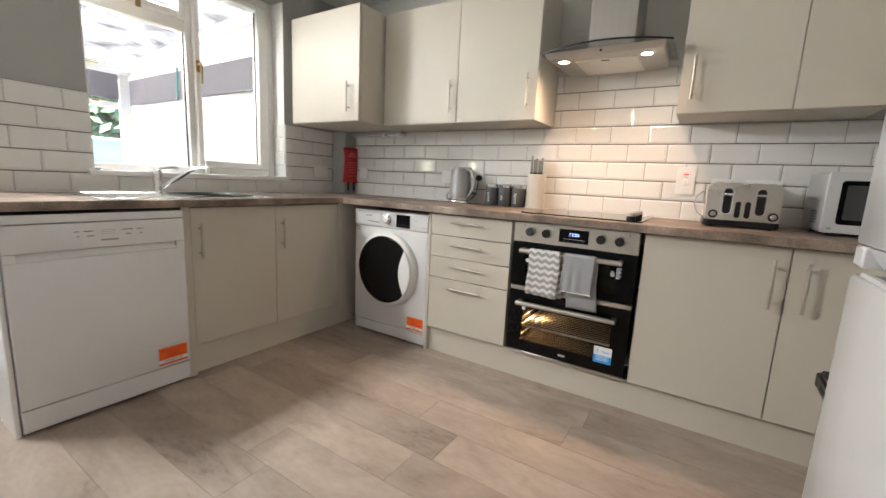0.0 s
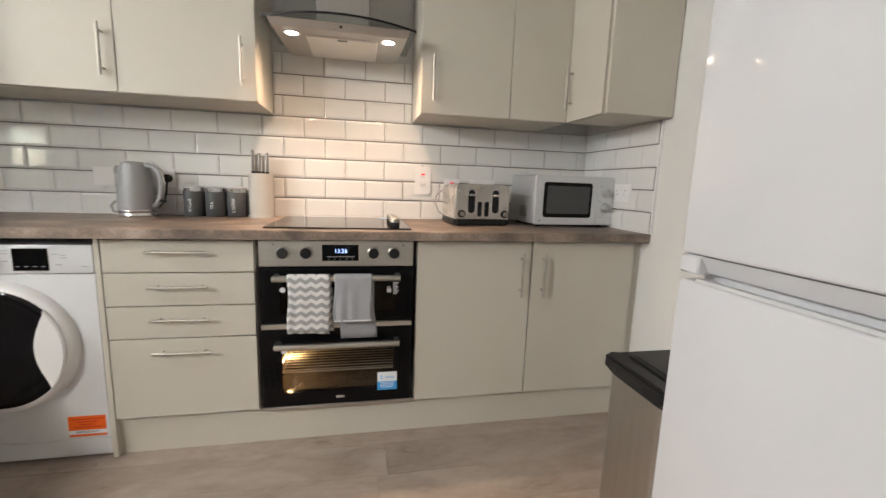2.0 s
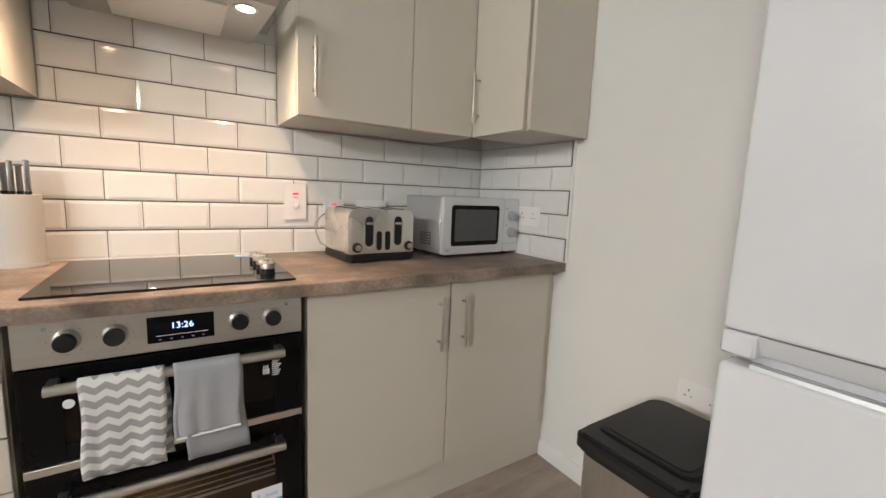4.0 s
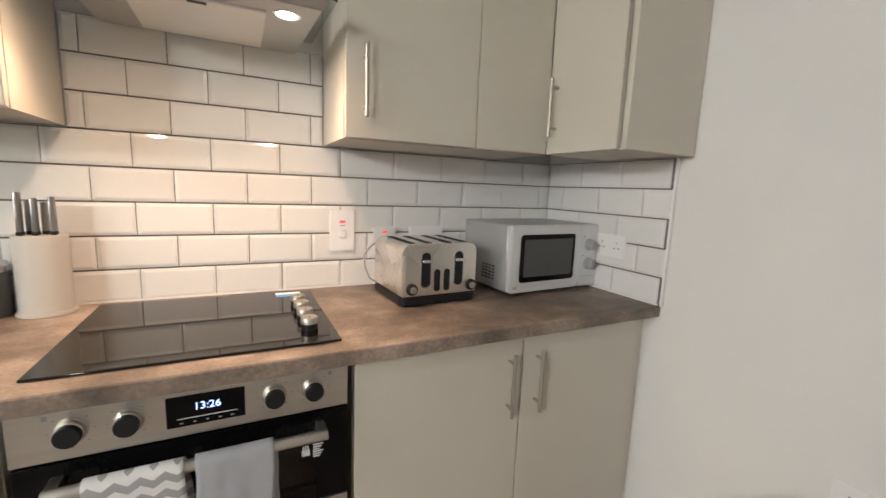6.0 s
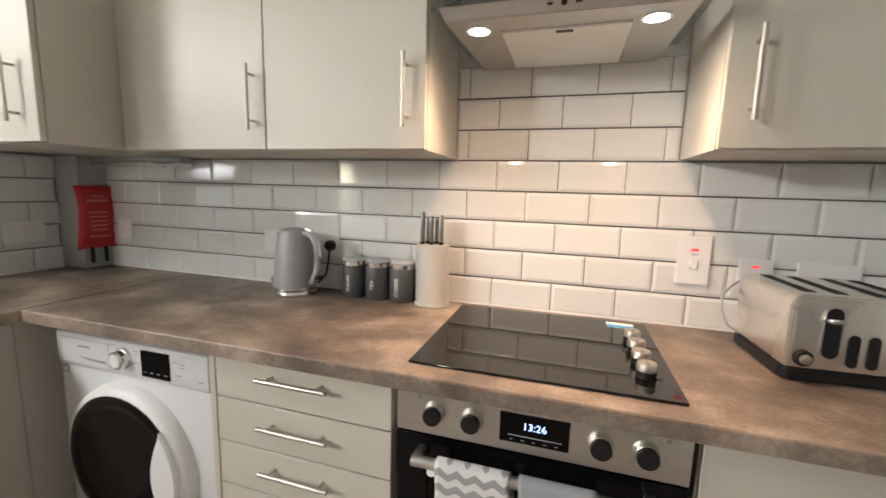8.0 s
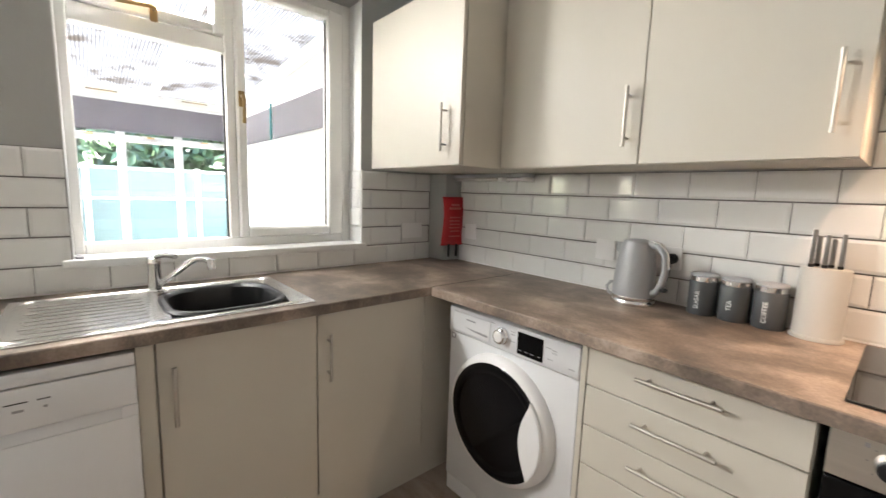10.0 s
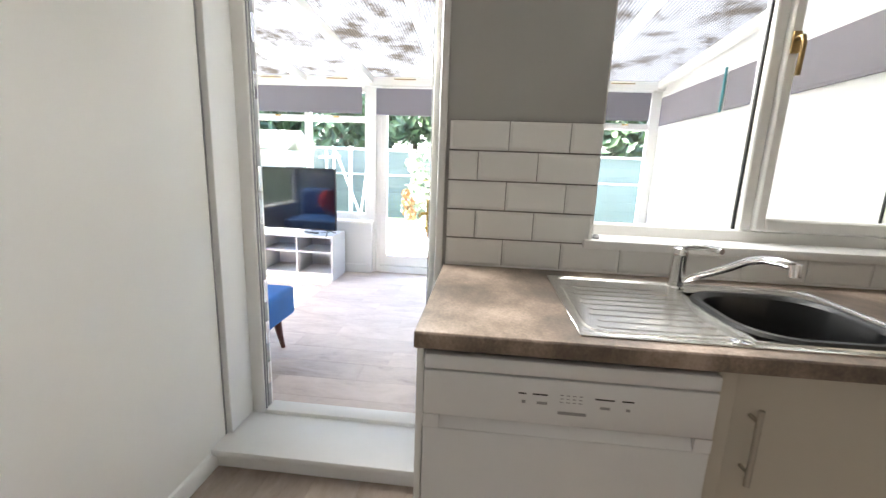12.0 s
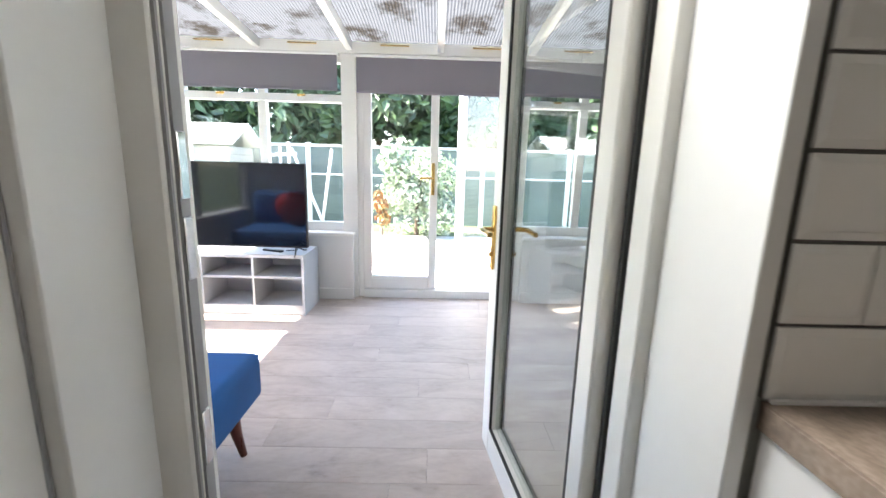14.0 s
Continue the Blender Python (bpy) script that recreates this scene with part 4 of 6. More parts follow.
# porthole
PORTGL = mat("porthole_dark_glass", (0.006, 0.006, 0.007), 0.07, vary=0.1, rvary=0.02, spec=0.22)
CX, CZ = 1.014, 0.470
ring = part("porthole_ring", lathe([(0.246, 0.0), (0.244, 0.014), (0.240, 0.026), (0.231, 0.036), (0.218, 0.040), (0.20, 0.030)], 64, cap=False), WHITEPL, wm, "white plastic door ring")
ring.matrix_local = pose(CX, MF, CZ, 90)
gl = part("porthole_glass", lathe([(0.222, 0.0375), (0.212, 0.045), (0.190, 0.044), (0.165, 0.030), (0.11, 0.012), (0.02, 0.006)], 64), PORTGL, wm, "dark convex door glass")
gl.matrix_local = pose(CX, MF, CZ, 90)
pts = []
for k in range(17):
    t = radians(-42 + 84 * k / 16)
    pts.append((0.2235 * math.cos(t), 0.2235 * math.sin(t)))
for k in range(17):
    t = radians(38 - 76 * k / 16)
    s = 0.155 - 0.028 * math.cos(3 * t)
    pts.append((s, 0.135 * math.sin(t) / math.sin(radians(38))))
gr = part("door_grip", prism([(CX + a, CZ + b) for a, b in pts], MF - 0.0535, MF - 0.032, "y", bevel=0.004), WHITEPL, wm, "white door grip")
st = part("sticker", blk(1.188, 1.314, MF - 0.001, MF + 0.001, 0.098, 0.182), ORANGE, wm, "orange notice sticker")
part("white_band", blk(1.188, 1.314, MF - 0.0014, MF + 0.001, 0.108, 0.124), PAPER, st)
writing("IMPORTANT", 0.014, pose(1.251, MF - 0.0016, 0.1155) @ FACE, BLACKP, st, "word", 0.0002)
bm = bmesh.new()
for k, w in enumerate((0.11, 0.07, 0.05, 0.09)):
    box(bm, 1.251 - w / 2, 1.251 + w / 2, MF - 0.0015, MF, 0.168 - 0.011 * k, 0.171 - 0.011 * k)
tagged(part("small_print", bm, REDPVC, st), kind="stuff")
st = part("rating_label", blk(0.733, 0.757, MF - 0.001, MF + 0.001, 0.708, 0.732), GREYPLASTIC, wm, "small grey square label")
part("white_mark", blk(0.738, 0.752, MF - 0.0014, MF, 0.714, 0.727), PAPER, st)
for x in (MX0 + 0.05, MX1 - 0.05):
    for y in (MF + 0.06, -0.10):
        part("foot", lathe([(0.02, 0.0), (0.02, 0.012)], 12, x, y), BLACKP, wm)
# added sheet whose near-black colour stands for the recess's shade
solid("recess_shadow_board", blk(0.645, 1.329, -0.025, -0.012, 0.0, TOPZ - 0.002), DARK, "added near-black board as the shade in the washing machine recess", "panel", "structure")

# ---- dishwasher ----
dwm = thing("dishwasher", "white freestanding dishwasher under the worktop", "dishwasher", WSIDE)
DX0, DX1, DF = -2.246, -1.634, -0.636
part("body", blk(DX0 + 0.004, DX1 - 0.004, DF + 0.030, -0.04, 0.02, 0.848, bevel=0.004), APPL, dwm)
part("lid_strip", blk(DX0, DX1, DF - 0.001, DF + 0.04, 0.825, 0.860, bevel=0.006, seg=2), APPL, dwm)
# door built round its grip recess
door = part("door", blk(DX0, DX1, DF, DF + 0.028, 0.108, 0.684, bevel=0.005, seg=2), APPL, dwm)
pan = part("control_panel", blk(DX0, DX1, DF, DF + 0.028, 0.716, 0.822, bevel=0.004, seg=2), APPL, dwm)
part("panel_side", blk(DX0, DX0 + 0.036, DF, DF + 0.028, 0.6842, 0.7158), APPL, dwm)
part("panel_side", blk(DX1 - 0.036, DX1, DF, DF + 0.028, 0.6842, 0.7158), APPL, dwm)
part("grip_recess", prism([(DF + 0.001, 0.685), (DF + 0.020, 0.7155), (DF + 0.0275, 0.7155), (DF + 0.0275, 0.685)], DX0 + 0.036, DX1 - 0.036, "x"), APPL, dwm, "sloped grip recess")
part("kick_panel", blk(DX0, DX1, DF + 0.004, DF + 0.028, 0.012, 0.104, bevel=0.004), APPL, dwm)
bm = bmesh.new()
for x, w in ((-2.040, 0.016), (-2.010, 0.032), (-1.880, 0.040), (-1.825, 0.024)):
    box(bm, x, x + w, DF - 0.0006, DF + 0.001, 0.785, 0.788)
tagged(part("panel_print", bm, BLACKP, dwm), kind="stuff")
bm = bmesh.new()
for x, w in ((-2.032, 0.008), (-2.000, 0.022), (-1.868, 0.020), (-1.815, 0.008)):
    box(bm, x, x + w, DF - 0.0006, DF + 0.001, 0.764, 0.770)
for i in range(4):
    for j in range(3):
        box(bm, -1.952 + 0.013 * i, -1.945 + 0.013 * i, DF - 0.0006, DF + 0.001, 0.772 + 0.008 * j, 0.774 + 0.008 * j)
tagged(part("panel_print", bm, GREYPLASTIC, dwm), kind="stuff")
part("maker_mark", blk(-1.955, -1.895, DF - 0.0008, DF + 0.001, 0.744, 0.751, bevel=0.0003), GREYPLASTIC, dwm, "plain grey maker's mark")
st = part("sticker", blk(-1.775, -1.650, DF - 0.001, DF + 0.001, 0.120, 0.205), ORANGE, dwm, "orange notice sticker")
part("white_band", blk(-1.775, -1.650, DF - 0.0014, DF + 0.001, 0.130, 0.146), PAPER, st)
writing("IMPORTANT", 0.014, pose(-1.712, DF - 0.0016, 0.1375) @ FACE, BLACKP, st, "word", 0.0002)
bm = bmesh.new()
for k, w in enumerate((0.11, 0.07, 0.05, 0.09)):
    box(bm, -1.712 - w / 2, -1.712 + w / 2, DF - 0.0015, DF, 0.190 - 0.011 * k, 0.193 - 0.011 * k)
tagged(part("small_print", bm, REDPVC, st), kind="stuff")
for x in (DX0 + 0.05, DX1 - 0.05):
    for y in (DF + 0.06, -0.10):
        part("foot", lathe([(0.018, 0.0), (0.018, 0.02)], 12, x, y), BLACKP, dwm)


# ---- sink and tap ----
sn = thing("kitchen_sink", "stainless steel inset sink with ridged drainer and dark bowl", "sink")
ZS = 0.9105
BX0, BX1, BY0, BY1 = 0.205, 0.560, -1.535, -1.185     # bowl opening
bm = bmesh.new()
box(bm, 0.095, 0.600, -1.915, BY0, ZS, ZS + 0.0035, bevel=0.0012)
box(bm, 0.095, 0.600, BY1, -1.112, ZS, ZS + 0.0035, bevel=0.0012)
box(bm, 0.095, BX0, BY0, BY1, ZS, ZS + 0.0035)
box(bm, BX1, 0.600, BY0, BY1, ZS, ZS + 0.0035)
part("deck", bm, SINKSTEEL, sn)
for k in range(9):
    x = 0.190 + 0.042 * k
    y1 = -1.585 if 0.2 < x < 0.56 else -1.62
    part("drainer_rib", prism(rounded(x, x + 0.024, -1.865 + 0.01 * (k % 2), y1, 0.0115), ZS + 0.0030, ZS + 0.0050, bevel=0.0014), SINKSTEEL, sn)
rim = rounded(0.115, 0.582, -1.898, -1.128, 0.05)
rim_in = rounded(0.125, 0.572, -1.888, -1.138, 0.045)
bm = bmesh.new()
va = [bm.verts.new((x, y, ZS + 0.0034)) for x, y in rim]
vb = [bm.verts.new(((x + u) / 2, (y + v) / 2, ZS + 0.0068)) for (x, y), (u, v) in zip(rim, rim_in)]
vc = [bm.verts.new((x, y, ZS + 0.0034)) for x, y in rim_in]
for a, b in ((va, vb), (vb, vc)):
    for i in range(len(a)):
        j = (i + 1) % len(a)
        bm.faces.new((a[i], a[j], b[j], b[i]))
part("raised_rim", bm, SINKSTEEL, sn)
# bowl with a wavy dark lip
def wavy(inset):
    out = []
    for x, y in rounded(BX0 + inset, BX1 - inset, BY0 + inset, BY1 - inset, 0.11 - inset * 0.5, 8):
        out.append((x, y))
    return out
bm = bmesh.new()
BOWLZ = [(-0.012, 0.0045), (-0.006, 0.012), (0.006, 0.012), (0.016, 0.002), (0.022, -0.06), (0.030, -0.165), (0.06, -0.178)]
loops = []
for inset, dz in BOWLZ:
    loops.append([bm.verts.new((x, y, ZS + dz)) for x, y in wavy(inset)])
for a, b in zip(loops, loops[1:]):
    for i in range(len(a)):
        j = (i + 1) % len(a)
        bm.faces.new((a[i], a[j], b[j], b[i]))
bm.faces.new(loops[-1])
BOWLM = mat("dark_grey_bowl", (0.014, 0.015, 0.016), 0.45, vary=0.1, scale=8)
part("washing_up_bowl", bm, BOWLM, sn, "dark grey plastic bowl liner")
part("overflow", lathe([(0.022, ZS + 0.0034), (0.022, ZS + 0.007), (0.016, ZS + 0.009)], 20, 0.575, -1.575, 1.0), CHROME, sn)
tp = thing("mixer_tap", "chrome single-lever mixer tap behind the sink", "tap")
TX, TY = 0.165, -1.535
part("body", lathe([(0.027, ZS + 0.003), (0.027, ZS + 0.010), (0.0235, ZS + 0.014), (0.0225, ZS + 0.105), (0.024, ZS + 0.112), (0.021, ZS + 0.130), (0.012, ZS + 0.136)], 28, TX, TY), CHROME, tp)
part("spout", tube([(TX + 0.012, TY + 0.012, ZS + 0.035), (TX + 0.06, TY + 0.03, ZS + 0.060), (TX + 0.13, TY + 0.06, ZS + 0.100), (TX + 0.18, TY + 0.085, ZS + 0.135), (TX + 0.215, TY + 0.10, ZS + 0.148), (TX + 0.255, TY + 0.117, ZS + 0.150), (TX + 0.275, TY + 0.126, ZS + 0.146)], 0.0105, 14), CHROME, tp, "long curved spout")
part("aerator", rod(bmesh.new(), (TX + 0.278, TY + 0.128, ZS + 0.152), (TX + 0.280, TY + 0.129, ZS + 0.122), 0.0135, 18), CHROME, tp)
part("lever", tube([(TX, TY, ZS + 0.128), (TX + 0.03, TY + 0.012, ZS + 0.140), (TX + 0.075, TY + 0.03, ZS + 0.148), (TX + 0.125, TY + 0.05, ZS + 0.147)], 0.0085, 12), CHROME, tp)

# ---- fridge freezer ----
fg = thing("fridge_freezer", "tall glossy white fridge freezer with a grip groove between its doors", "fridge", pose(0, 0, 0, 0, 0, -90))
# local x runs towards the room's south, y is the depth away from the front
FF, FXA, FXB = 2.985, 1.468, 2.068
part("cabinet", blk(FXA + 0.004, FXB - 0.004, FF + 0.062, R - 0.03, 0.03, 1.835, bevel=0.006), FRIDGEW, fg)
part("freezer_door", blk(FXA, FXB, FF, FF + 0.058, 0.045, 0.914, bevel=0.010, seg=3), FRIDGEW, fg)
part("fridge_door", blk(FXA, FXB, FF, FF + 0.058, 0.973, 1.840, bevel=0.008, seg=3), FRIDGEW, fg)
part("groove_end", blk(FXA, FXA + 0.052, FF + 0.001, FF + 0.058, 0.930, 0.971, bevel=0.004), FRIDGEW, fg)
part("groove_end", blk(FXB - 0.052, FXB, FF + 0.001, FF + 0.058, 0.930, 0.971, bevel=0.004), FRIDGEW, fg)
part("groove", prism([(FF + 0.006, 0.971), (FF + 0.030, 0.934), (FF + 0.058, 0.928), (FF + 0.058, 0.971)], FXA + 0.052, FXB - 0.052, "x"), FRIDGEW, fg, "scooped grip groove")
part("grip_lip", prism([(FF + 0.004, 0.9145), (FF + 0.006, 0.921), (FF + 0.016, 0.922), (FF + 0.030, 0.9145)], FXA + 0.046, FXB - 0.03, "x"), SILVERFRONT, fg, "pale grey grip lip")
for x in (FXA + 0.05, FXB - 0.05):
    for y in (FF + 0.1, R - 0.08):
        part("foot", lathe([(0.02, 0.0), (0.02, 0.03)], 12, x, y), BLACKP, fg)

# ---- bin ----
bn = thing("kitchen_bin", "brushed steel rectangular bin with a black swing lid", "bin")
BNX0, BNX1, BNY0, BNY1 = 3.038, 3.42, -1.437, -1.140
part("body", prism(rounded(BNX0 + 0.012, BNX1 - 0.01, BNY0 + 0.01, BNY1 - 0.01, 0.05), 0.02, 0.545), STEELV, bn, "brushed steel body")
part("base", prism(rounded(BNX0 + 0.008, BNX1 - 0.006, BNY0 + 0.006, BNY1 - 0.006, 0.05), 0.0, 0.02, bevel=0.003), BLACKP, bn)
part("lid_rim", prism(rounded(BNX0, BNX1, BNY0, BNY1, 0.055), 0.540, 0.592, bevel=0.010), BLACKP, bn, "black plastic lid rim")
part("flap", prism(rounded(BNX0 + 0.060, BNX1 - 0.04, BNY0 + 0.026, BNY1 - 0.026, 0.03), 0.590, 0.598, bevel=0.003), BLACKP, bn, "black lid flap")
part("flap_panel", prism(rounded(BNX0 + 0.075, BNX1 - 0.055, BNY0 + 0.042, BNY1 - 0.042, 0.022), 0.597, 0.6005, bevel=0.0015), BLACKP, bn)
part("front_lip", prism(rounded(BNX0 - 0.006, BNX0 + 0.050, BNY0 + 0.012, BNY1 - 0.012, 0.024), 0.552, 0.600, bevel=0.009), BLACKP, bn, "rounded black front lip")
part("grip_slot", blk(BNX0 - 0.0068, BNX0 + 0.012, -1.35, -1.225, 0.566, 0.580), DARK, bn)

# ---- things on the worktop ----
Z0 = 0.9105
kt = thing("kettle", "grey cordless electric kettle on its base", "kettle", pose(1.268, -0.120, Z0, 0, 0, -12))
part("power_base", lathe([(0.078, 0.0), (0.080, 0.008), (0.076, 0.018)], 40), CHROME, kt, "chrome-rimmed power base")
part("body", lathe([(0.075, 0.018), (0.077, 0.030), (0.0765, 0.06), (0.072, 0.13), (0.064, 0.195), (0.058, 0.222), (0.052, 0.232)], 44), KETTLEM, kt)
part("lid", lathe([(0.0525, 0.231), (0.050, 0.240), (0.030, 0.247), (0.005, 0.249)], 36), KETTLEM, kt)
part("collar", lathe([(0.0765, 0.020), (0.0785, 0.025), (0.0775, 0.032)], 44, cap=False), CHROME, kt)
sp = prism([(-0.050, 0.020), (-0.090, 0.006), (-0.093, 0.0), (-0.090, -0.006), (-0.050, -0.020)], 0.188, 0.228, bevel=0.004)
part("spout", sp, KETTLEM, kt)
part("handle", tube([(0.050, 0, 0.232), (0.085, 0, 0.228), (0.112, 0, 0.200), (0.120, 0, 0.150), (0.112, 0, 0.095), (0.090, 0, 0.058), (0.074, 0, 0.052)], 0.0125, 14), KETTLEM, kt)
part("handle_strip", tube([(0.060, 0, 0.244), (0.092, 0, 0.238), (0.122, 0, 0.206), (0.131, 0, 0.150)], 0.005, 8), CHROME, kt, "chrome strip")
part("switch", blk(0.104, 0.132, -0.009, 0.009, 0.066, 0.080, bevel=0.003), BLACKP, kt)
part("cord_loop", tube([(-0.070, -0.01, 0.012), (-0.098, -0.02, 0.02), (-0.108, -0.02, 0.045), (-0.100, -0.01, 0.062), (-0.086, 0.0, 0.066)], 0.006, 8), KETTLEM, kt)

for x, word in ((1.487, "SUGAR"), (1.583, "TEA"), (1.679, "COFFEE")):
    cn = thing("canister", "charcoal storage canister lettered %s with a steel-rimmed lid" % word.lower(), "canister", pose(x, -0.062, Z0), "lettered canisters")
    part("body", lathe([(0.043, 0.0), (0.0455, 0.003), (0.0455, 0.118), (0.044, 0.120)], 40), CANM, cn)
    part("steel_band", lathe([(0.0440, 0.120), (0.0445, 0.136), (0.042, 0.137)], 40, cap=False), CHROME, cn, "bright steel band")
    part("lid", lathe([(0.0440, 0.1365), (0.0445, 0.141), (0.040, 0.145), (0.01, 0.146)], 40), GREYLAM, cn, "pale grey lid")
    writing(word, 0.020, pose(-0.004, -0.0462, 0.055) @ FACE @ pose(0, 0, 0, 0, 0, 90), PAPER, cn, "lettering", 0.0003)

KNIFEST = mat("dull_knife_steel", (0.30, 0.29, 0.28), 0.35, 1.0, vary=0.08)
kb = thing("knife_block", "tall pale grey oval knife block holding steel knives", "knife block", pose(1.797, -0.075, Z0, 0, 0, 4))
part("block", prism([(0.058 * math.cos(2 * math.pi * k / 32), 0.044 * math.sin(2 * math.pi * k / 32)) for k in range(32)], 0.010, 0.215, bevel=0.002), CREAMBLK, kb)
part("foot", prism([(0.064 * math.cos(2 * math.pi * k / 32), 0.050 * math.sin(2 * math.pi * k / 32)) for k in range(32)], 0.0, 0.011, bevel=0.002), CREAMBLK, kb)
for k, (x, y, h) in enumerate(((-0.034, -0.012, 0.112), (-0.022, 0.016, 0.092), (-0.004, -0.010, 0.098), (0.010, 0.014, 0.086), (0.030, -0.004, 0.102))):
    kn = part("knife", blk(x - 0.006, x + 0.006, y - 0.010, y + 0.010, 0.2155, 0.215 + h, bevel=0.003, seg=2), KNIFEST, kb, "steel knife handle")
    part("bolster", blk(x - 0.007, x + 0.007, y - 0.011, y + 0.011, 0.2155, 0.2260, bevel=0.002), BLACKP, kn)

ts = thing("toaster", "four-slice brushed steel toaster with black base and levers", "toaster", pose(2.852, -0.215, Z0, 0, 0, 3))
TW, TD = 0.142, 0.130
part("base", prism(rounded(-TW, TW, -TD, TD, 0.025), 0.004, 0.032, bevel=0.004), BLACKP, ts, "black plastic base")
part("shell", prism([(-TW + 0.004, 0.032), (TW - 0.004, 0.032), (TW - 0.004, 0.175), (TW - 0.010, 0.190), (TW - 0.026, 0.199), (-TW + 0.026, 0.199), (-TW + 0.010, 0.190), (-TW + 0.004, 0.175)], -TD + 0.006, TD - 0.004, "y", bevel=0.004), TOASTST, ts)
part("front_plate", prism([(a, b) for a, b in rounded(-TW + 0.012, TW - 0.012, 0.034, 0.190, 0.018)], -TD + 0.001, -TD + 0.007, "y", bevel=0.002), TOASTST, ts)
for x in (-0.105, -0.045, 0.03, 0.09):
    part("slot", blk(x, x + 0.024, -TD + 0.035, TD - 0.030, 0.1975, 0.2003), DARK, ts, "dark toast slot")
for x in (-0.060, 0.062):
    lv = part("lever_track", prism(rounded(x - 0.020, x + 0.020, 0.058, 0.178, 0.0195, 8), -TD - 0.0015, -TD + 0.002, "y"), CHROME, ts, "chrome-rimmed lever slot")
    part("slot", prism(rounded(x - 0.016, x + 0.016, 0.062, 0.174, 0.0155, 8), -TD - 0.0022, -TD - 0.0012, "y"), BLACKP, lv)
    part("lever", blk(x - 0.016, x + 0.016, -TD - 0.018, -TD - 0.002, 0.142, 0.153, bevel=0.003), CHROME, lv)
for x in (-0.018, 0.018):
    part("button_strip", prism(rounded(x - 0.0105, x + 0.0105, 0.045, 0.118, 0.010, 8), -TD - 0.003, -TD + 0.002, "y", bevel=0.001), BLACKP, ts)
for x in (-0.108, 0.112):
    dl = part("browning_dial", lathe([(0.019, 0.0), (0.018, 0.010), (0.016, 0.012)], 28), BLACKP, ts, "black dial with a steel cap")
    dl.matrix_local = pose(x, -TD + 0.001, 0.058, 90)
    part("cap", lathe([(0.0115, 0.0118), (0.011, 0.018), (0.009, 0.0195)], 24), NICKEL, dl)
part("cord", tube([(-TW + 0.01, 0.10, 0.03), (-TW - 0.02, 0.11, 0.05), (-TW - 0.035, 0.12, 0.09), (-TW - 0.03, 0.14, 0.13), (-TW - 0.005, 0.150, 0.155), (-TW + 0.02, 0.172, 0.165)], 0.0035, 8), GREYPLASTIC, ts, "thin grey power cord")
for x in (-0.11, 0.11):
    for y in (-0.10, 0.10):
        part("foot", lathe([(0.01, 0.0), (0.01, 0.005)], 10, x, y), BLACKP, ts)

mw = thing("microwave_oven", "silver microwave oven with a dark window and two dials", "microwave", pose(3.340, -0.182, Z0, 0, 0, 3))
MWW, MWD, MH = 0.220, 0.155, 0.258
part("casing", blk(-MWW, MWW, -MWD + 0.025, MWD, 0.012, MH, bevel=0.005), SILVERPAINT, mw, "silver painted casing")
part("door", prism(rounded(-MWW, MWW - 0.098, 0.012, MH, 0.008, 4), -MWD, -MWD + 0.024, "y", bevel=0.002), SILVERFRONT, mw)
part("control_panel", prism(rounded(MWW - 0.097, MWW, 0.012, MH, 0.008, 4), -MWD, -MWD + 0.024, "y", bevel=0.002), SILVERFRONT, mw)
wf = part("window_frame", prism(rounded(-MWW + 0.040, MWW - 0.128, 0.048, MH - 0.034, 0.014, 6), -MWD - 0.002, -MWD + 0.004, "y", bevel=0.001), BLACKGL, mw, "glossy black window frame")
part("window_pane", prism(rounded(-MWW + 0.058, MWW - 0.142, 0.068, MH - 0.052, 0.006, 4), -MWD - 0.0026, -MWD - 0.0018, "y"), MWGLASS, wf, "grey mesh window")
for z in (0.178, 0.102):
    dl = part("dial", lathe([(0.0245, 0.0), (0.0245, 0.004), (0.0205, 0.006), (0.0195, 0.024), (0.017, 0.026)], 30), SILVERPAINT, mw, "silver dial")
    dl.matrix_local = pose(MWW - 0.048, -MWD, z, 90)
    part("pointer", blk(-0.002, 0.002, 0.0, 0.017, 0.026, 0.0275), GREYPLASTIC, dl)
    part("legend", blk(MWW - 0.082, MWW - 0.074, -MWD - 0.0006, -MWD + 0.001, z + 0.030, z + 0.036), GREYPLASTIC, mw)
part("release_line", blk(MWW - 0.092, MWW - 0.006, -MWD - 0.0006, -MWD + 0.001, 0.050, 0.0515), GREYPLASTIC, mw)
part("maker_mark", blk(-MWW + 0.016, -MWW + 0.032, -MWD - 0.0008, -MWD + 0.001, 0.026, 0.036), SILVERPAINT, mw)
for i in range(4):
    for j in range(5):
        part("vent", blk(-MWW - 0.0006, -MWW + 0.002, -0.06 + 0.022 * i, -0.047 + 0.022 * i, 0.045 + 0.012 * j, 0.051 + 0.012 * j), DARK, mw)
for x in (-0.18, 0.18):
    for y in (-0.11, 0.12):
        part("foot", lathe([(0.014, 0.0), (0.014, 0.013)], 10, x, y), BLACKP, mw)

# ---- sockets, switches, fire blanket ----
def plate(label, m, w, h, category="socket"):
    """A white plate facing local -y, centred on m."""
    s = thing("wall_socket" if category == "socket" else "cooker_switch", label, category, m, "switch plates")
    part("plate", prism(rounded(-w / 2, w / 2, -h / 2, h / 2, 0.006, 4), -0.009, 0.0, "y", bevel=0.002), WHITEPL, s)
    return s


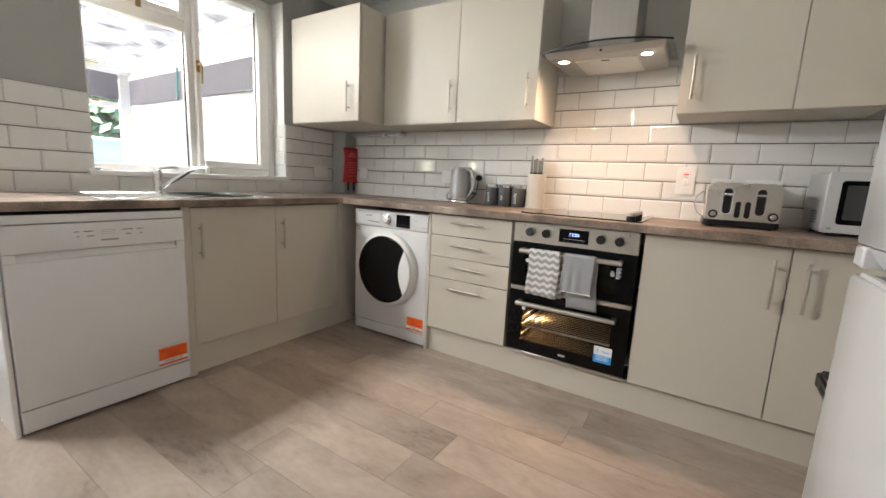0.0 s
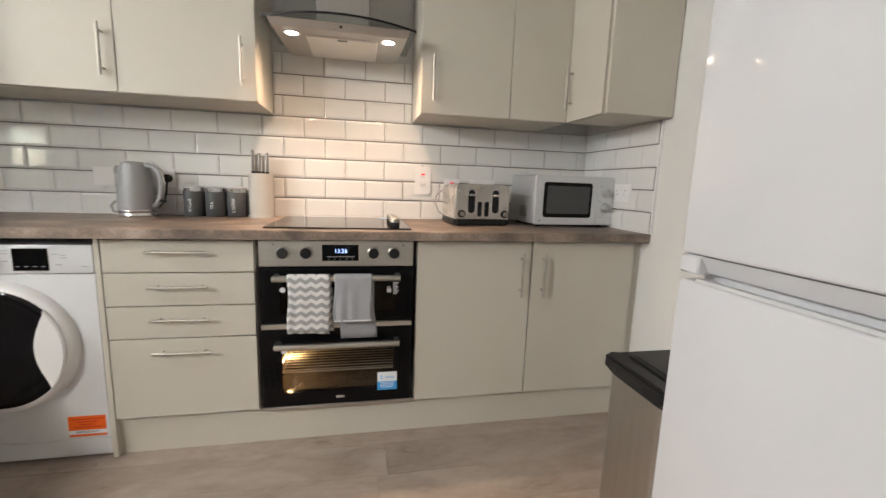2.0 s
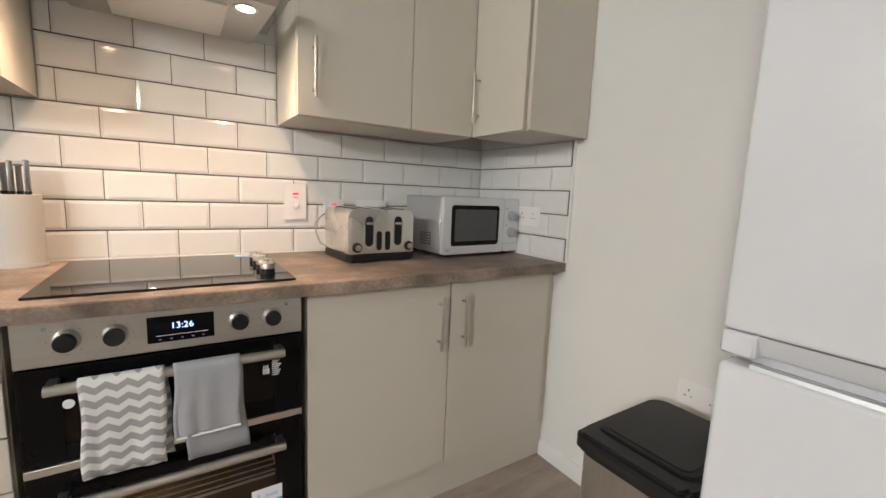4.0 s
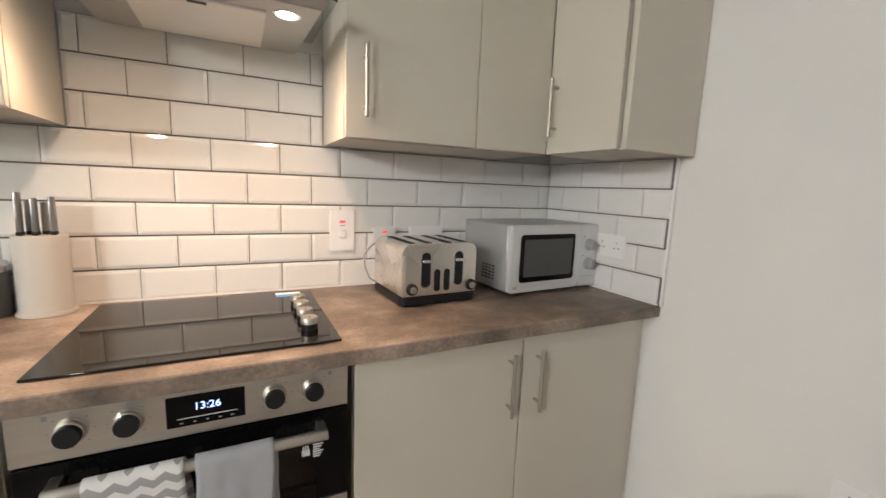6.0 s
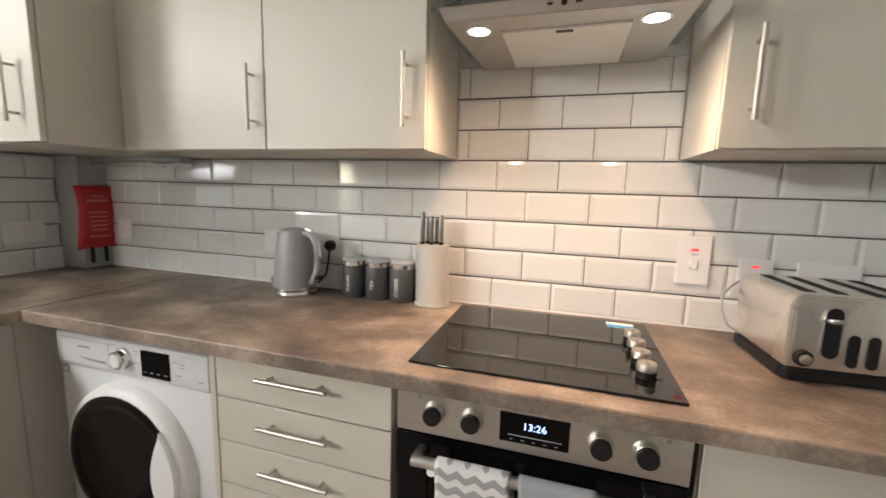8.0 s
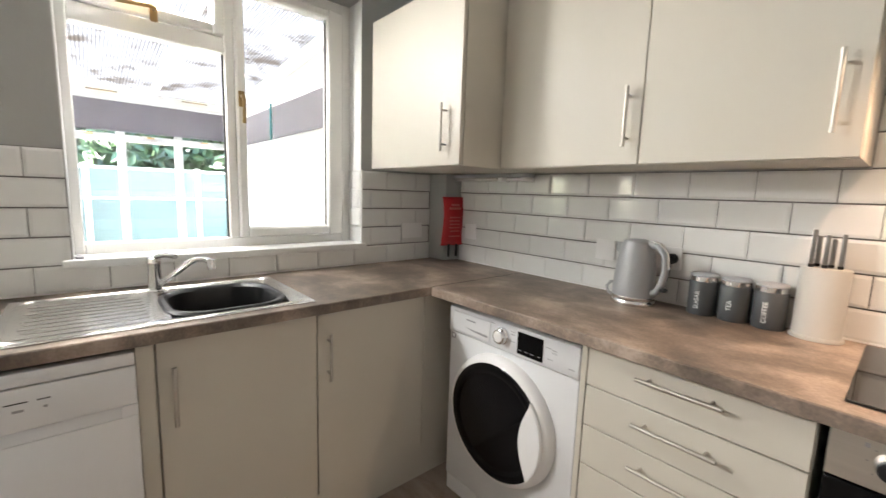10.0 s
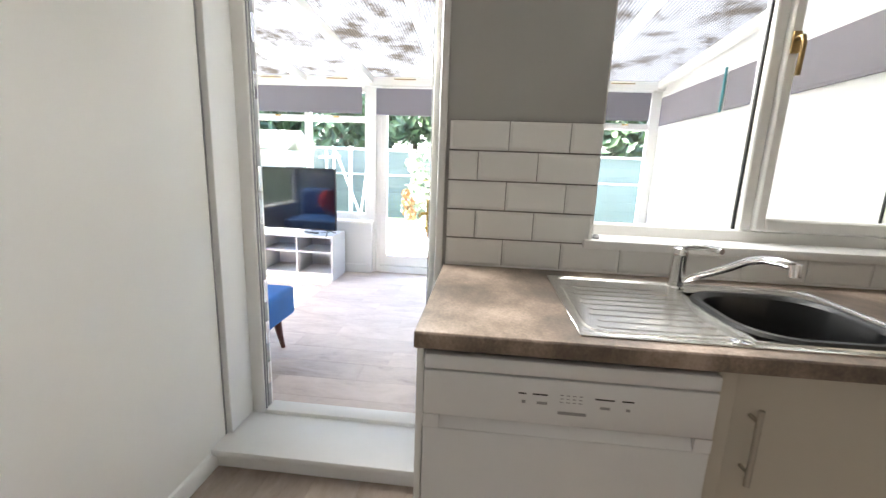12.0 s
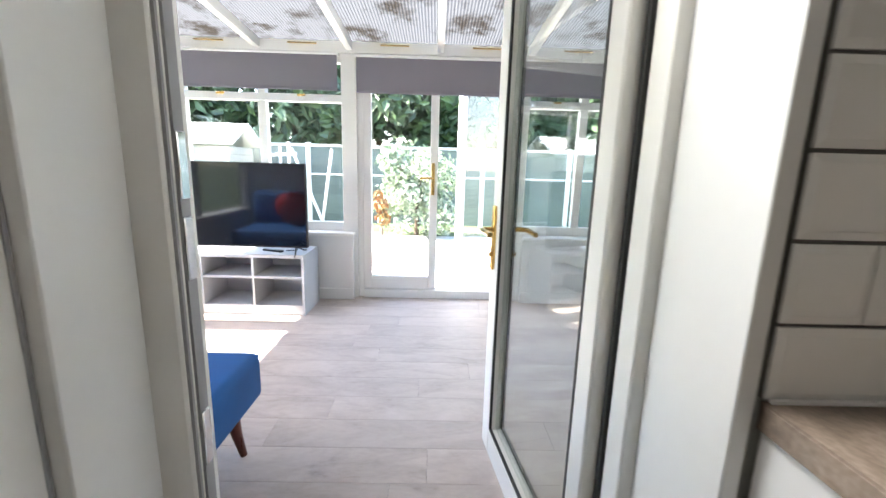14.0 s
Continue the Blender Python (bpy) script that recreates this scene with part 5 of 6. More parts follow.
def pins(s, x):
    for dx, dz, w, h in ((0, 0.012, 0.003, 0.008), (-0.010, -0.008, 0.006, 0.003), (0.010, -0.008, 0.006, 0.003)):
        part("pin_hole", blk(x + dx - w / 2, x + dx + w / 2, -0.0096, -0.0088, dz - h / 2, dz + h / 2), BLACKP, s)


NY = -0.0045
cs = plate("white tall cooker switch with a red neon light", pose(2.610, NY, 1.121), 0.090, 0.148, "switch")
part("rocker", blk(-0.012, 0.012, -0.016, -0.008, -0.026, 0.004, bevel=0.003), WHITEPL, cs)
part("neon", blk(-0.011, 0.011, -0.0098, -0.0085, 0.028, 0.037), REDLED, cs, "lit red neon")
part("word", blk(-0.009, 0.009, -0.0097, -0.0088, 0.017, 0.020), GREYPLASTIC, cs)
fs = plate("white fused switch plate with a red neon light", pose(2.772, NY, 1.092), 0.088, 0.088, "switch")
part("neon", blk(-0.010, 0.010, -0.0098, -0.0085, 0.018, 0.026), REDLED, fs, "lit red neon")
part("rocker", blk(-0.010, 0.010, -0.015, -0.008, -0.022, 0.006, bevel=0.003), WHITEPL, fs)
plate("white double socket partly hidden behind the toaster", pose(2.948, NY, 1.092), 0.148, 0.088)
ks = plate("white double socket behind the kettle", pose(1.316, NY, 1.087), 0.148, 0.088)
plate("white single socket beside the kettle", pose(1.085, NY, 1.087), 0.088, 0.088)
bm = prism([(0.020 * math.cos(2 * math.pi * k / 20), 0.020 * math.sin(2 * math.pi * k / 20)) for k in range(20)], -0.040, -0.0095, "y", bevel=0.005)
pg = part("plug", bm, BLACKP, ks, "round black plug")
pg.matrix_local = pose(0.045, 0, 0.0)
part("cord", tube([(0.045, -0.03, -0.015), (0.043, -0.035, -0.06), (0.030, -0.03, -0.11), (-0.005, -0.03, -0.15), (-0.04, -0.05, -0.158)], 0.004, 8), BLACKP, ks, "black cord")
es = plate("white double socket on the side wall above the worktop", pose(R - 0.0045, -0.385, 1.092, 0, 0, -90), 0.148, 0.088)
pins(es, -0.035)
pins(es, 0.035)
ws = plate("white double socket beside the window", pose(0.0045, -0.262, 1.085, 0, 0, 90), 0.148, 0.088)
plate("white single socket beside the fire blanket", pose(0.248, NY, 1.090), 0.088, 0.088)
rs = plate("white double socket low on the wall above the bin", pose(R - 0.0005, -1.205, 0.572, 0, 0, -90), 0.148, 0.088)
pins(rs, -0.038)
pins(rs, 0.038)

fb = thing("fire_blanket", "red vinyl fire blanket pouch with two black pull tabs", "fire blanket", pose(0.155, -0.070, 0, 0, 0, 84))
# local -y is its face
bm = bmesh.new()
g = []
for j in range(11):
    v = j / 10
    row = []
    for i in range(9):
        u = i / 8
        bulge = 0.016 * math.sin(math.pi * u) * (0.35 + 0.65 * math.sin(math.pi * min(1, v * 1.15)))
        row.append(bm.verts.new(((u - 0.5) * (0.162 - 0.02 * math.sin(math.pi * v)) + 0.004 * math.sin(5 * v), -0.006 - bulge - 0.002 * math.sin(9 * v + 4 * u), 1.288 - 0.285 * v)))
    g.append(row)
for p, q in zip(g, g[1:]):
    for i in range(8):
        bm.faces.new((p[i], p[i + 1], q[i + 1], q[i]))
pouch = part("pouch", bm, REDPVC, fb)
sol = pouch.modifiers.new("thick", "SOLIDIFY")
sol.thickness = 0.005
PALERED = mat("pale_red_print", (0.62, 0.16, 0.15), 0.5, vary=0.1)
for k, (w, z) in enumerate(((0.05, 1.235), (0.08, 1.215), (0.07, 1.165), (0.07, 1.145), (0.065, 1.125), (0.07, 1.105), (0.06, 1.085), (0.075, 1.055))):
    part("print_line", blk(-w / 2, w / 2, -0.0275, -0.020, z, z + (0.012 if k < 2 else 0.006)), PALERED, fb)
for x in (-0.030, 0.025):
    part("pull_tab", blk(x - 0.008, x + 0.008, -0.012, -0.006, 0.935, 1.010, bevel=0.002), BLACKP, fb, "black webbing pull tab")

# ---- conservatory ----
CX1, CYN, CYS = -3.22, -0.36, -5.20
def roof_z(x):
    return 2.165 + 0.072 * (x - CX1)
solid("conservatory_wall_north", prism([(CX1 - 0.06, 0), (OUT, 0), (OUT, roof_z(OUT) + 0.02), (CX1 - 0.06, roof_z(CX1 - 0.06) + 0.02)], CYN, CYN + 0.12, "y"), WHITEPAINT, "white painted solid side wall of the conservatory", "wall", "structure")
ws3 = thing("window_3", "white uPVC glazed far side of the conservatory on a low wall", "window", kind="structure")
part("wall", blk(CX1 - 0.06, OUT, CYS - 0.12, CYS, 0, 0.585), WHITEPAINT, ws3, "white painted low wall")
part("sill", blk(CX1 - 0.06, OUT, CYS - 0.14, CYS + 0.04, 0.5855, 0.612, bevel=0.005), UPVC, ws3)
part("head", prism([(CX1 - 0.06, 2.02), (OUT, 2.02), (OUT, roof_z(OUT) + 0.02), (CX1 - 0.06, roof_z(CX1 - 0.06) + 0.02)], CYS - 0.10, CYS - 0.02, "y"), UPVC, ws3)
part("transom", blk(CX1, OUT, CYS - 0.09, CYS - 0.03, 1.72, 1.78, bevel=0.004), UPVC, ws3)
S3 = ((CX1 - 0.05, CX1 + 0.05), (-2.53, -2.33), (-1.50, -1.40), (OUT - 0.08, OUT))
for x0, x1 in S3:
    part("post", blk(x0, x1, CYS - 0.11, CYS - 0.01, 0.612, 2.02, bevel=0.004), UPVC, ws3)
for (_, x0), (x1, _) in zip(S3, S3[1:]):
    for z0, z1 in ((0.612, 1.72), (1.78, 2.02)):
        p = part("pane", blk(x0 - 0.005, x1 + 0.005, CYS - 0.063, CYS - 0.057, z0, z1), GLASS, ws3, "clear glass pane")
        p.visible_shadow = False
solid("house_wall_outer", blk(OUT, 0.0, CYS - 0.12, SOUTH - 0.151, 0, 2.75), WHITEPAINT, "white painted house wall inside the conservatory", "wall", "structure")
fw = thing("dwarf_wall", "white painted low wall under the conservatory windows", "wall", kind="structure")
for y0, y1 in ((CYS, -3.405), (-1.90, CYN)):
    part("wall", blk(CX1 - 0.06, CX1 + 0.10, y0, y1, 0, 0.585), WHITEPAINT, fw)
    part("sill", blk(CX1 - 0.02, CX1 + 0.15, y0 + (0.0 if y0 < -4 else 0.0), y1 + (0.012 if y0 < -4 else 0), 0.5855, 0.612, bevel=0.005), UPVC, fw, "white window board")
    part("skirting", blk(CX1 + 0.1005, CX1 + 0.115, y0, y1, 0, 0.10, bevel=0.003), WHITEPAINT, fw)
gz = thing("window_2", "white uPVC glazed conservatory front with french doors", "window", kind="structure")
def gbar(name, y0, y1, z0, z1, x0=CX1 - 0.055, x1=CX1 + 0.012):
    return part(name, blk(x0, x1, y0, y1, z0, z1, bevel=0.004), UPVC, gz)
def gpane(y0, y1, z0, z1):
    p = part("pane", blk(CX1 - 0.025, CX1 - 0.019, y0, y1, z0, z1), GLASS, gz, "clear glass pane")
    p.visible_shadow = False
gbar("post", -3.500, -3.372, 0.0, 2.12, CX1 - 0.06, CX1 + 0.045)
gbar("post", -2.02, -1.90, 0.0, 2.12, CX1 - 0.06, CX1 + 0.045)
gbar("post", CYN - 0.10, CYN, 0.612, 2.12)
gbar("eaves_beam", CYS, CYN, 2.095, 2.185, CX1 - 0.07, CX1 + 0.075)
for y0, y1, muls in ((CYS, -3.500, (-4.18, -4.86)), (-1.90, CYN - 0.10, (-1.42, -0.94))):
    gbar("rail", y0, y1, 0.612, 0.690)
    gbar("transom", y0, y1, 1.712, 1.775)
    gbar("head", y0, y1, 2.03, 2.095)
    edges = [y0, *sorted(muls), y1]
    for y in muls:
        gbar("mullion", y - 0.034, y + 0.034, 0.690, 1.712)
        gbar("mullion", y - 0.034, y + 0.034, 1.775, 2.03)
    for a, b in zip(edges, edges[1:]):
        gpane(a + 0.03, b - 0.03, 0.690, 1.712)
        gpane(a + 0.03, b - 0.03, 1.775, 2.03)
        m = (a + b) / 2
        c = part("catch", blk(CX1 + 0.012, CX1 + 0.026, m - 0.035, m + 0.035, 1.755, 1.772, bevel=0.004), BRASS, gz, "brass fanlight catch")
gbar("door_frame", -3.372, -3.325, 0.0, 2.095)
gbar("door_frame", -2.065, -2.02, 0.0, 2.095)
gbar("door_sill", -3.325, -2.065, 0.0, 0.075, CX1 - 0.08, CX1 + 0.04)
gbar("door_head", -3.325, -2.065, 2.02, 2.095)
def french_leaf(m, w, label):
    """A glazed door leaf, hinge at the local origin, running along local x."""
    f = thing("french_door", label, "door", m, "french doors")
    for x0, x1, z0, z1 in ((0, 0.07, 0, 1.935), (w - 0.07, w, 0, 1.935), (0.07, w - 0.07, 0, 0.115), (0.07, w - 0.07, 1.865, 1.935)):
        part("stile" if x0 == 0 or x1 == w else "rail", blk(x0, x1, -0.03, 0.03, z0, z1, bevel=0.004), UPVC, f)
    p = part("pane", blk(0.065, w - 0.065, -0.003, 0.003, 0.11, 1.87), GLASS, f, "clear glass pane")
    p.visible_shadow = False
    return f
fl = french_leaf(pose(CX1 - 0.022, -3.325, 0.082, 0, 0, 90), 0.655, "closed white uPVC french door with a brass handle")
h = part("lever_handle", blk(0.600, 0.628, -0.044, -0.030, 0.87, 1.15, bevel=0.004), BRASS, fl, "brass lever handle")
part("lever", tube([(0.614, -0.044, 1.02), (0.614, -0.078, 1.02), (0.60, -0.082, 1.02), (0.50, -0.080, 1.015)], 0.009), BRASS, h)
french_leaf(pose(CX1 - 0.10, -2.05, 0.082, 0, 0, 220), 0.63, "white uPVC french door standing open to the garden")
# roof
rf = thing("conservatory_roof", "ribbed polycarbonate conservatory roof on white rafters", "roof", kind="structure")
def poly_mat(name, base, moss):
    m = bpy.data.materials.new(name)
    m.use_nodes = True
    t = m.node_tree
    t.nodes.remove(t.nodes["Principled BSDF"])
    tc, n = t.nodes.new("ShaderNodeTexCoord"), t.nodes.new("ShaderNodeTexNoise")
    n.inputs["Scale"].default_value, n.inputs["Detail"].default_value, n.inputs["Roughness"].default_value = 2.6, 9, 0.72
    t.links.new(tc.outputs["Object"], n.inputs["Vector"])
    r = t.nodes.new("ShaderNodeValToRGB")
    r.color_ramp.elements[0].position, r.color_ramp.elements[0].color = moss - 0.05, (*base, 1)
    r.color_ramp.elements[1].position, r.color_ramp.elements[1].color = moss + 0.06, (0.014, 0.012, 0.010, 1)
    t.links.new(n.outputs[0], r.inputs[0])
    tr, tl, gl = t.nodes.new("ShaderNodeBsdfTransparent"), t.nodes.new("ShaderNodeBsdfTranslucent"), t.nodes.new("ShaderNodeBsdfDiffuse")
    m1, m2 = t.nodes.new("ShaderNodeMixShader"), t.nodes.new("ShaderNodeMixShader")
    m1.inputs[0].default_value, m2.inputs[0].default_value = 0.90, 0.06
    for q in (tr, tl, gl):
        t.links.new(r.outputs[0], q.inputs[0])
    t.links.new(tr.outputs[0], m1.inputs[1])
    t.links.new(tl.outputs[0], m1.inputs[2])
    t.links.new(m1.outputs[0], m2.inputs[1])
    t.links.new(gl.outputs[0], m2.inputs[2])
    t.links.new(m2.outputs[0], t.nodes["Material Output"].inputs[0])
    return m
POLY = poly_mat("polycarbonate_sheet", (0.046, 0.0465, 0.048), 0.545)
RAFT = [-3.421 + 0.752 * k for k in range(-2, 5)]
cuts = [CYS - 0.1, *RAFT, CYN + 0.1]
for y in RAFT:
    part("rafter", prism([(CX1, roof_z(CX1) - 0.055), (OUT, roof_z(OUT) - 0.055), (OUT, roof_z(OUT) + 0.02), (CX1, roof_z(CX1) + 0.02)], y - 0.026, y + 0.026, "y", bevel=0.004), UPVC, rf)
for a, b in zip(cuts, cuts[1:]):
    bm = bmesh.new()
    n = max(8, int((b - a) / 0.011))
    lo, hi = [], []
    for k in range(n + 1):
        y, dz = a + (b - a) * k / n, 0.004 * (k % 2)
        lo.append(bm.verts.new((CX1 - 0.2, y, roof_z(CX1 - 0.2) + 0.025 + dz)))
        hi.append(bm.verts.new((OUT, y, roof_z(OUT) + 0.025 + dz)))
    for k in range(n):
        bm.faces.new((lo[k], lo[k + 1], hi[k + 1], hi[k]))
    part("roof_panel", bm, POLY, rf, "ribbed translucent panel with moss stains", smooth=False)
    part("end_trim", blk(CX1 + 0.08, CX1 + 0.10, a + 0.26, b - 0.26, 2.152, 2.160), BRASS, rf) if b - a > 0.7 else None
solid("wall_plate", blk(OUT - 0.05, OUT - 0.001, CYS, CYN, 2.30, 2.42), UPVC, "white wall plate where the roof meets the house", "trim", "structure")
# roller blinds
def blind(m, w, label):
    """A roller blind hanging along local x, its face towards local -y."""
    b = thing("roller_blind", label, "blind", m, "roller blinds")
    part("fabric", blk(0.012, w - 0.012, -0.002, 0.0, 0.022, 0.290), BLINDM, b)
    part("headrail", rod(bmesh.new(), (0, 0.012, 0.290), (w, 0.012, 0.290), 0.018, 16), WHITEPL, b)
    part("bottom_bar", blk(0.012, w - 0.012, -0.006, 0.004, 0.0, 0.022, bevel=0.004), BLINDM, b)
    return b
FACEX = pose(0, 0, 0, 0, 0, 90)
blind(pose(CX1 + 0.075, -5.15, 1.795) @ FACEX, 1.64, "lilac-grey roller blind half down over the windows")
blind(pose(CX1 + 0.075, -3.375, 1.785) @ FACEX, 1.37, "lilac-grey roller blind half down over the french doors")
# out of view, added to cut the sun coming in above the transom
blind(pose(CX1 + 0.1, CYS + 0.03, 1.665) @ pose(OUT - CX1 - 0.2, 0, 0, 0, 0, 180), OUT - CX1 - 0.2, "unseen lilac-grey roller blind added on the far side windows to block sun")
blind(pose(CX1 + 0.075, -1.98, 1.795) @ FACEX, 1.50, "lilac-grey roller blind half down over the corner windows")
for x0, x1 in ((-3.14, -2.01), (-1.97, -0.45)):
    blind(pose(x0, CYN - 0.030, 1.745), x1 - x0, "lilac-grey roller blind on the white side wall")
TEAL = mat("teal_cord", (0.05, 0.25, 0.27), 0.6, vary=0.1)
solid("blind_cord", tube([(-1.99, CYN - 0.035, 2.06), (-1.985, CYN - 0.040, 1.90), (-1.995, CYN - 0.037, 1.74)], 0.010, 8), TEAL, "teal blind cord loop hanging on the side wall", "cord")
plate("white double socket on the conservatory side wall", pose(-1.46, CYN - 0.0005, 1.052), 0.148, 0.088)

# TV and stand
tvs = thing("tv_stand", "light grey open-shelved television stand", "tv stand", pose(-2.66, -3.70, 0, 0, 0, 90))
# local x runs along the wall from the north end (0) southwards (negative), y is depth behind the front
SW, SD, SH = 1.20, 0.40, 0.495
part("top", blk(-SW, 0, -0.0, SD, SH - 0.028, SH, bevel=0.002), GREYLAM, tvs)
part("bottom", blk(-SW + 0.02, -0.02, 0.005, SD, 0.055, 0.083), GREYLAM, tvs)
part("plinth", blk(-SW + 0.02, -0.02, 0.015, 0.03, 0.0, 0.054), GREYLAM, tvs)
for x in (-SW, -0.02):
    part("side", blk(x, x + 0.02, 0.0, SD, 0.0, SH - 0.0285), GREYLAM, tvs)
for x in (-0.81, -0.41):
    part("divider", blk(x, x + 0.018, 0.008, SD - 0.01, 0.0835, SH - 0.0285), GREYLAM, tvs)
part("middle_shelf", blk(-SW + 0.02, -0.02, 0.008, SD - 0.01, 0.300, 0.318), GREYLAM, tvs)
part("back", blk(-SW + 0.02, -0.02, SD - 0.009, SD - 0.003, 0.0835, SH - 0.0285), GREYLAM, tvs)
tv = thing("television", "large flat black television on two splayed feet", "television", pose(-2.70, -4.24, SH, 0, 0, 90))
TVW = 0.565
part("screen", blk(-TVW + 0.008, TVW - 0.008, -0.0015, 0.004, 0.062, 0.690), TVGLASS, tv, "glossy black screen")
part("bezel", blk(-TVW, TVW, 0.0, 0.040, 0.050, 0.698, bevel=0.004), BLACKP, tv)
for s in (-1, 1):
    part("foot", tube([(s * 0.47, 0.02, 0.055), (s * 0.50, -0.10, 0.010), (s * 0.505, -0.13, 0.006)], 0.006, 8), BLACKP, tv)
    part("foot", tube([(s * 0.47, 0.02, 0.055), (s * 0.50, 0.12, 0.010), (s * 0.505, 0.15, 0.006)], 0.006, 8), BLACKP, tv)
rc = thing("remote_control", "black remote control lying on the tv stand", "remote", pose(-2.79, -3.98, SH, 0, 0, 70))
part("body", blk(-0.09, 0.09, -0.022, 0.022, 0.0, 0.016, bevel=0.004), BLACKP, rc)
for k in range(6):
    part("button", blk(-0.07 + 0.022 * k, -0.06 + 0.022 * k, -0.010, 0.010, 0.016, 0.018), GREYPLASTIC, rc)
solid("tv_cable", tube([(-2.80, -3.88, SH + 0.006), (-2.84, -3.80, SH + 0.006), (-2.92, -3.83, SH + 0.006), (-2.98, -3.93, SH + 0.006), (-2.93, -4.05, SH + 0.006)], 0.004, 8), BLACKP, "thin black cable lying on the tv stand", "cable")

# blue sofa by the house wall
sf = thing("sofa", "bright blue velvet sofa on tapered dark wooden legs", "sofa")
QX0, QX1, QY0, QY1 = -1.135, -0.32, -5.05, -3.385
bm = blk(QX0, QX1, QY0, QY1, 0.225, 0.425, bevel=0.035, seg=4)
part("seat", bm, VELVET, sf)
part("backrest", blk(QX1 - 0.20, QX1 + 0.02, QY0, QY1 - 0.02, 0.426, 0.84, bevel=0.06, seg=4), VELVET, sf)
part("piping", tube([(QX0 + 0.01, QY1 - 0.01, 0.405), (QX0 + 0.01, QY0 + 0.01, 0.405)], 0.005, 8), VELVET, sf)
for x in (QX0 + 0.085, QX1 - 0.08):
    for y in (QY0 + 0.08, QY1 - 0.075):
        sx = 0.030 if y > -4 else -0.030
        bm = bmesh.new()
        curve = [(x, y - sx, 0.235, 0.032), (x - 0.002, y - sx * 0.75, 0.17, 0.028), (x - 0.001, y - sx * 0.3, 0.09, 0.021), (x + 0.002, y + sx * 0.5, 0.0, 0.014)]
        for p, q in zip(curve, curve[1:]):
            rod(bm, p[:3], q[:3], p[3], 14, q[3])
        part("leg", bm, MAHOG, sf, "tapered dark wooden leg")
cu = thing("cushion", "round red fabric cushion leaning on the blue sofa", "cushion", pose(-0.68, -4.42, 0.425, 0, -22, 0))
part("pad", lathe([(0.02, -0.07), (0.10, -0.066), (0.18, -0.045), (0.225, -0.015), (0.235, 0.0), (0.225, 0.015), (0.18, 0.045), (0.10, 0.066), (0.02, 0.07)], 36), REDVELVET, cu)
cu.children[0].matrix_local = pose(0, 0, 0.235, 0, 90, 0)

# ---- garden ----
GRASS = ramped("lawn_and_soil", [(0.3, (0.035, 0.055, 0.02)), (0.5, (0.06, 0.09, 0.03)), (0.7, (0.11, 0.12, 0.06))], 1.2, 0.9, bump=0.4)
PATIO = mat("pale_paving", (0.52, 0.49, 0.45), 0.85, vary=0.1, scale=3, bump=0.3, bscale=60, rand=0.08)
solid("ground", blk(-400, 400, -400, 400, -0.30, -0.06), GRASS, "mown lawn and earth around the house", "ground", "structure")
pv = thing("patio", "pale stone paving slabs outside the french doors", "patio", kind="structure")
slab = blk(0, 0.592, 0, 0.592, -0.0599, -0.02, bevel=0.006)
slab_me = bpy.data.meshes.new("slab")
slab.to_mesh(slab_me)
slab.free()
slab_me.materials.append(PATIO)
for i in range(6):
    for j in range(13):
        o = new("slab", slab_me)
        o.parent = pv
        o.matrix_local = pose(-3.92 - 0.60 * i, -6.4 + 0.60 * j, 0)
FENCEM = mat("green_grey_fence", (0.10, 0.125, 0.11), 0.85, vary=0.2, scale=4, stretch=(1, 1, 8), bump=0.3, rand=0.15)
FENCEW = mat("pale_fence_post", (0.60, 0.60, 0.57), 0.8, vary=0.1, scale=5, bump=0.2)
fn = thing("fence", "dark green timber fence with pale posts and rails", "fence")
bd = blk(0, 0.030, 0, 1.78, 0, 0.205, bevel=0.004)
bd_me = bpy.data.meshes.new("board")
bd.to_mesh(bd_me)
bd.free()
bd_me.materials.append(FENCEM)
for k in range(8):
    y = -11.0 + 1.86 * k
    part("post", blk(-8.56, -8.46, y - 0.05, y + 0.05, -0.06, 1.66, bevel=0.005), FENCEW, fn, "pale post")
    part("rail", blk(-8.49, -8.44, y + 0.05, y + 1.81, 1.58, 1.63), FENCEW, fn)
    part("rail", blk(-8.475, -8.455, y + 0.05, y + 1.81, 0.99, 1.03), FENCEW, fn)
    for j in range(8):
        o = new("board", bd_me)
        o.parent = fn
        o.matrix_local = pose(-8.51 - 0.008 * (j % 2), y + 0.04, -0.03 + 0.2 * j)
sh = thing("shed", "grey garden shed with a pale sloping roof", "shed")
SHEDM = mat("weathered_shed_boards", (0.26, 0.26, 0.24), 0.85, vary=0.15, scale=3, stretch=(1, 1, 12), bump=0.4)
SHEDR = mat("pale_shed_roof", (0.45, 0.45, 0.44), 0.7, vary=0.08, bump=0.2)
for k in range(11):
    part("board", blk(-7.97, -7.0, -8.60, -6.35, -0.06 + 0.14 * k, 0.078 + 0.14 * k, bevel=0.006), SHEDM, sh)
part("roof", prism([(-8.15, 1.50), (-7.5, 1.86), (-6.85, 1.50), (-6.85, 1.54), (-7.5, 1.91), (-8.15, 1.54)], -8.7, -6.2, "y"), SHEDR, sh)
sw = thing("garden_frame", "white painted timber frame standing before the fence", "frame")
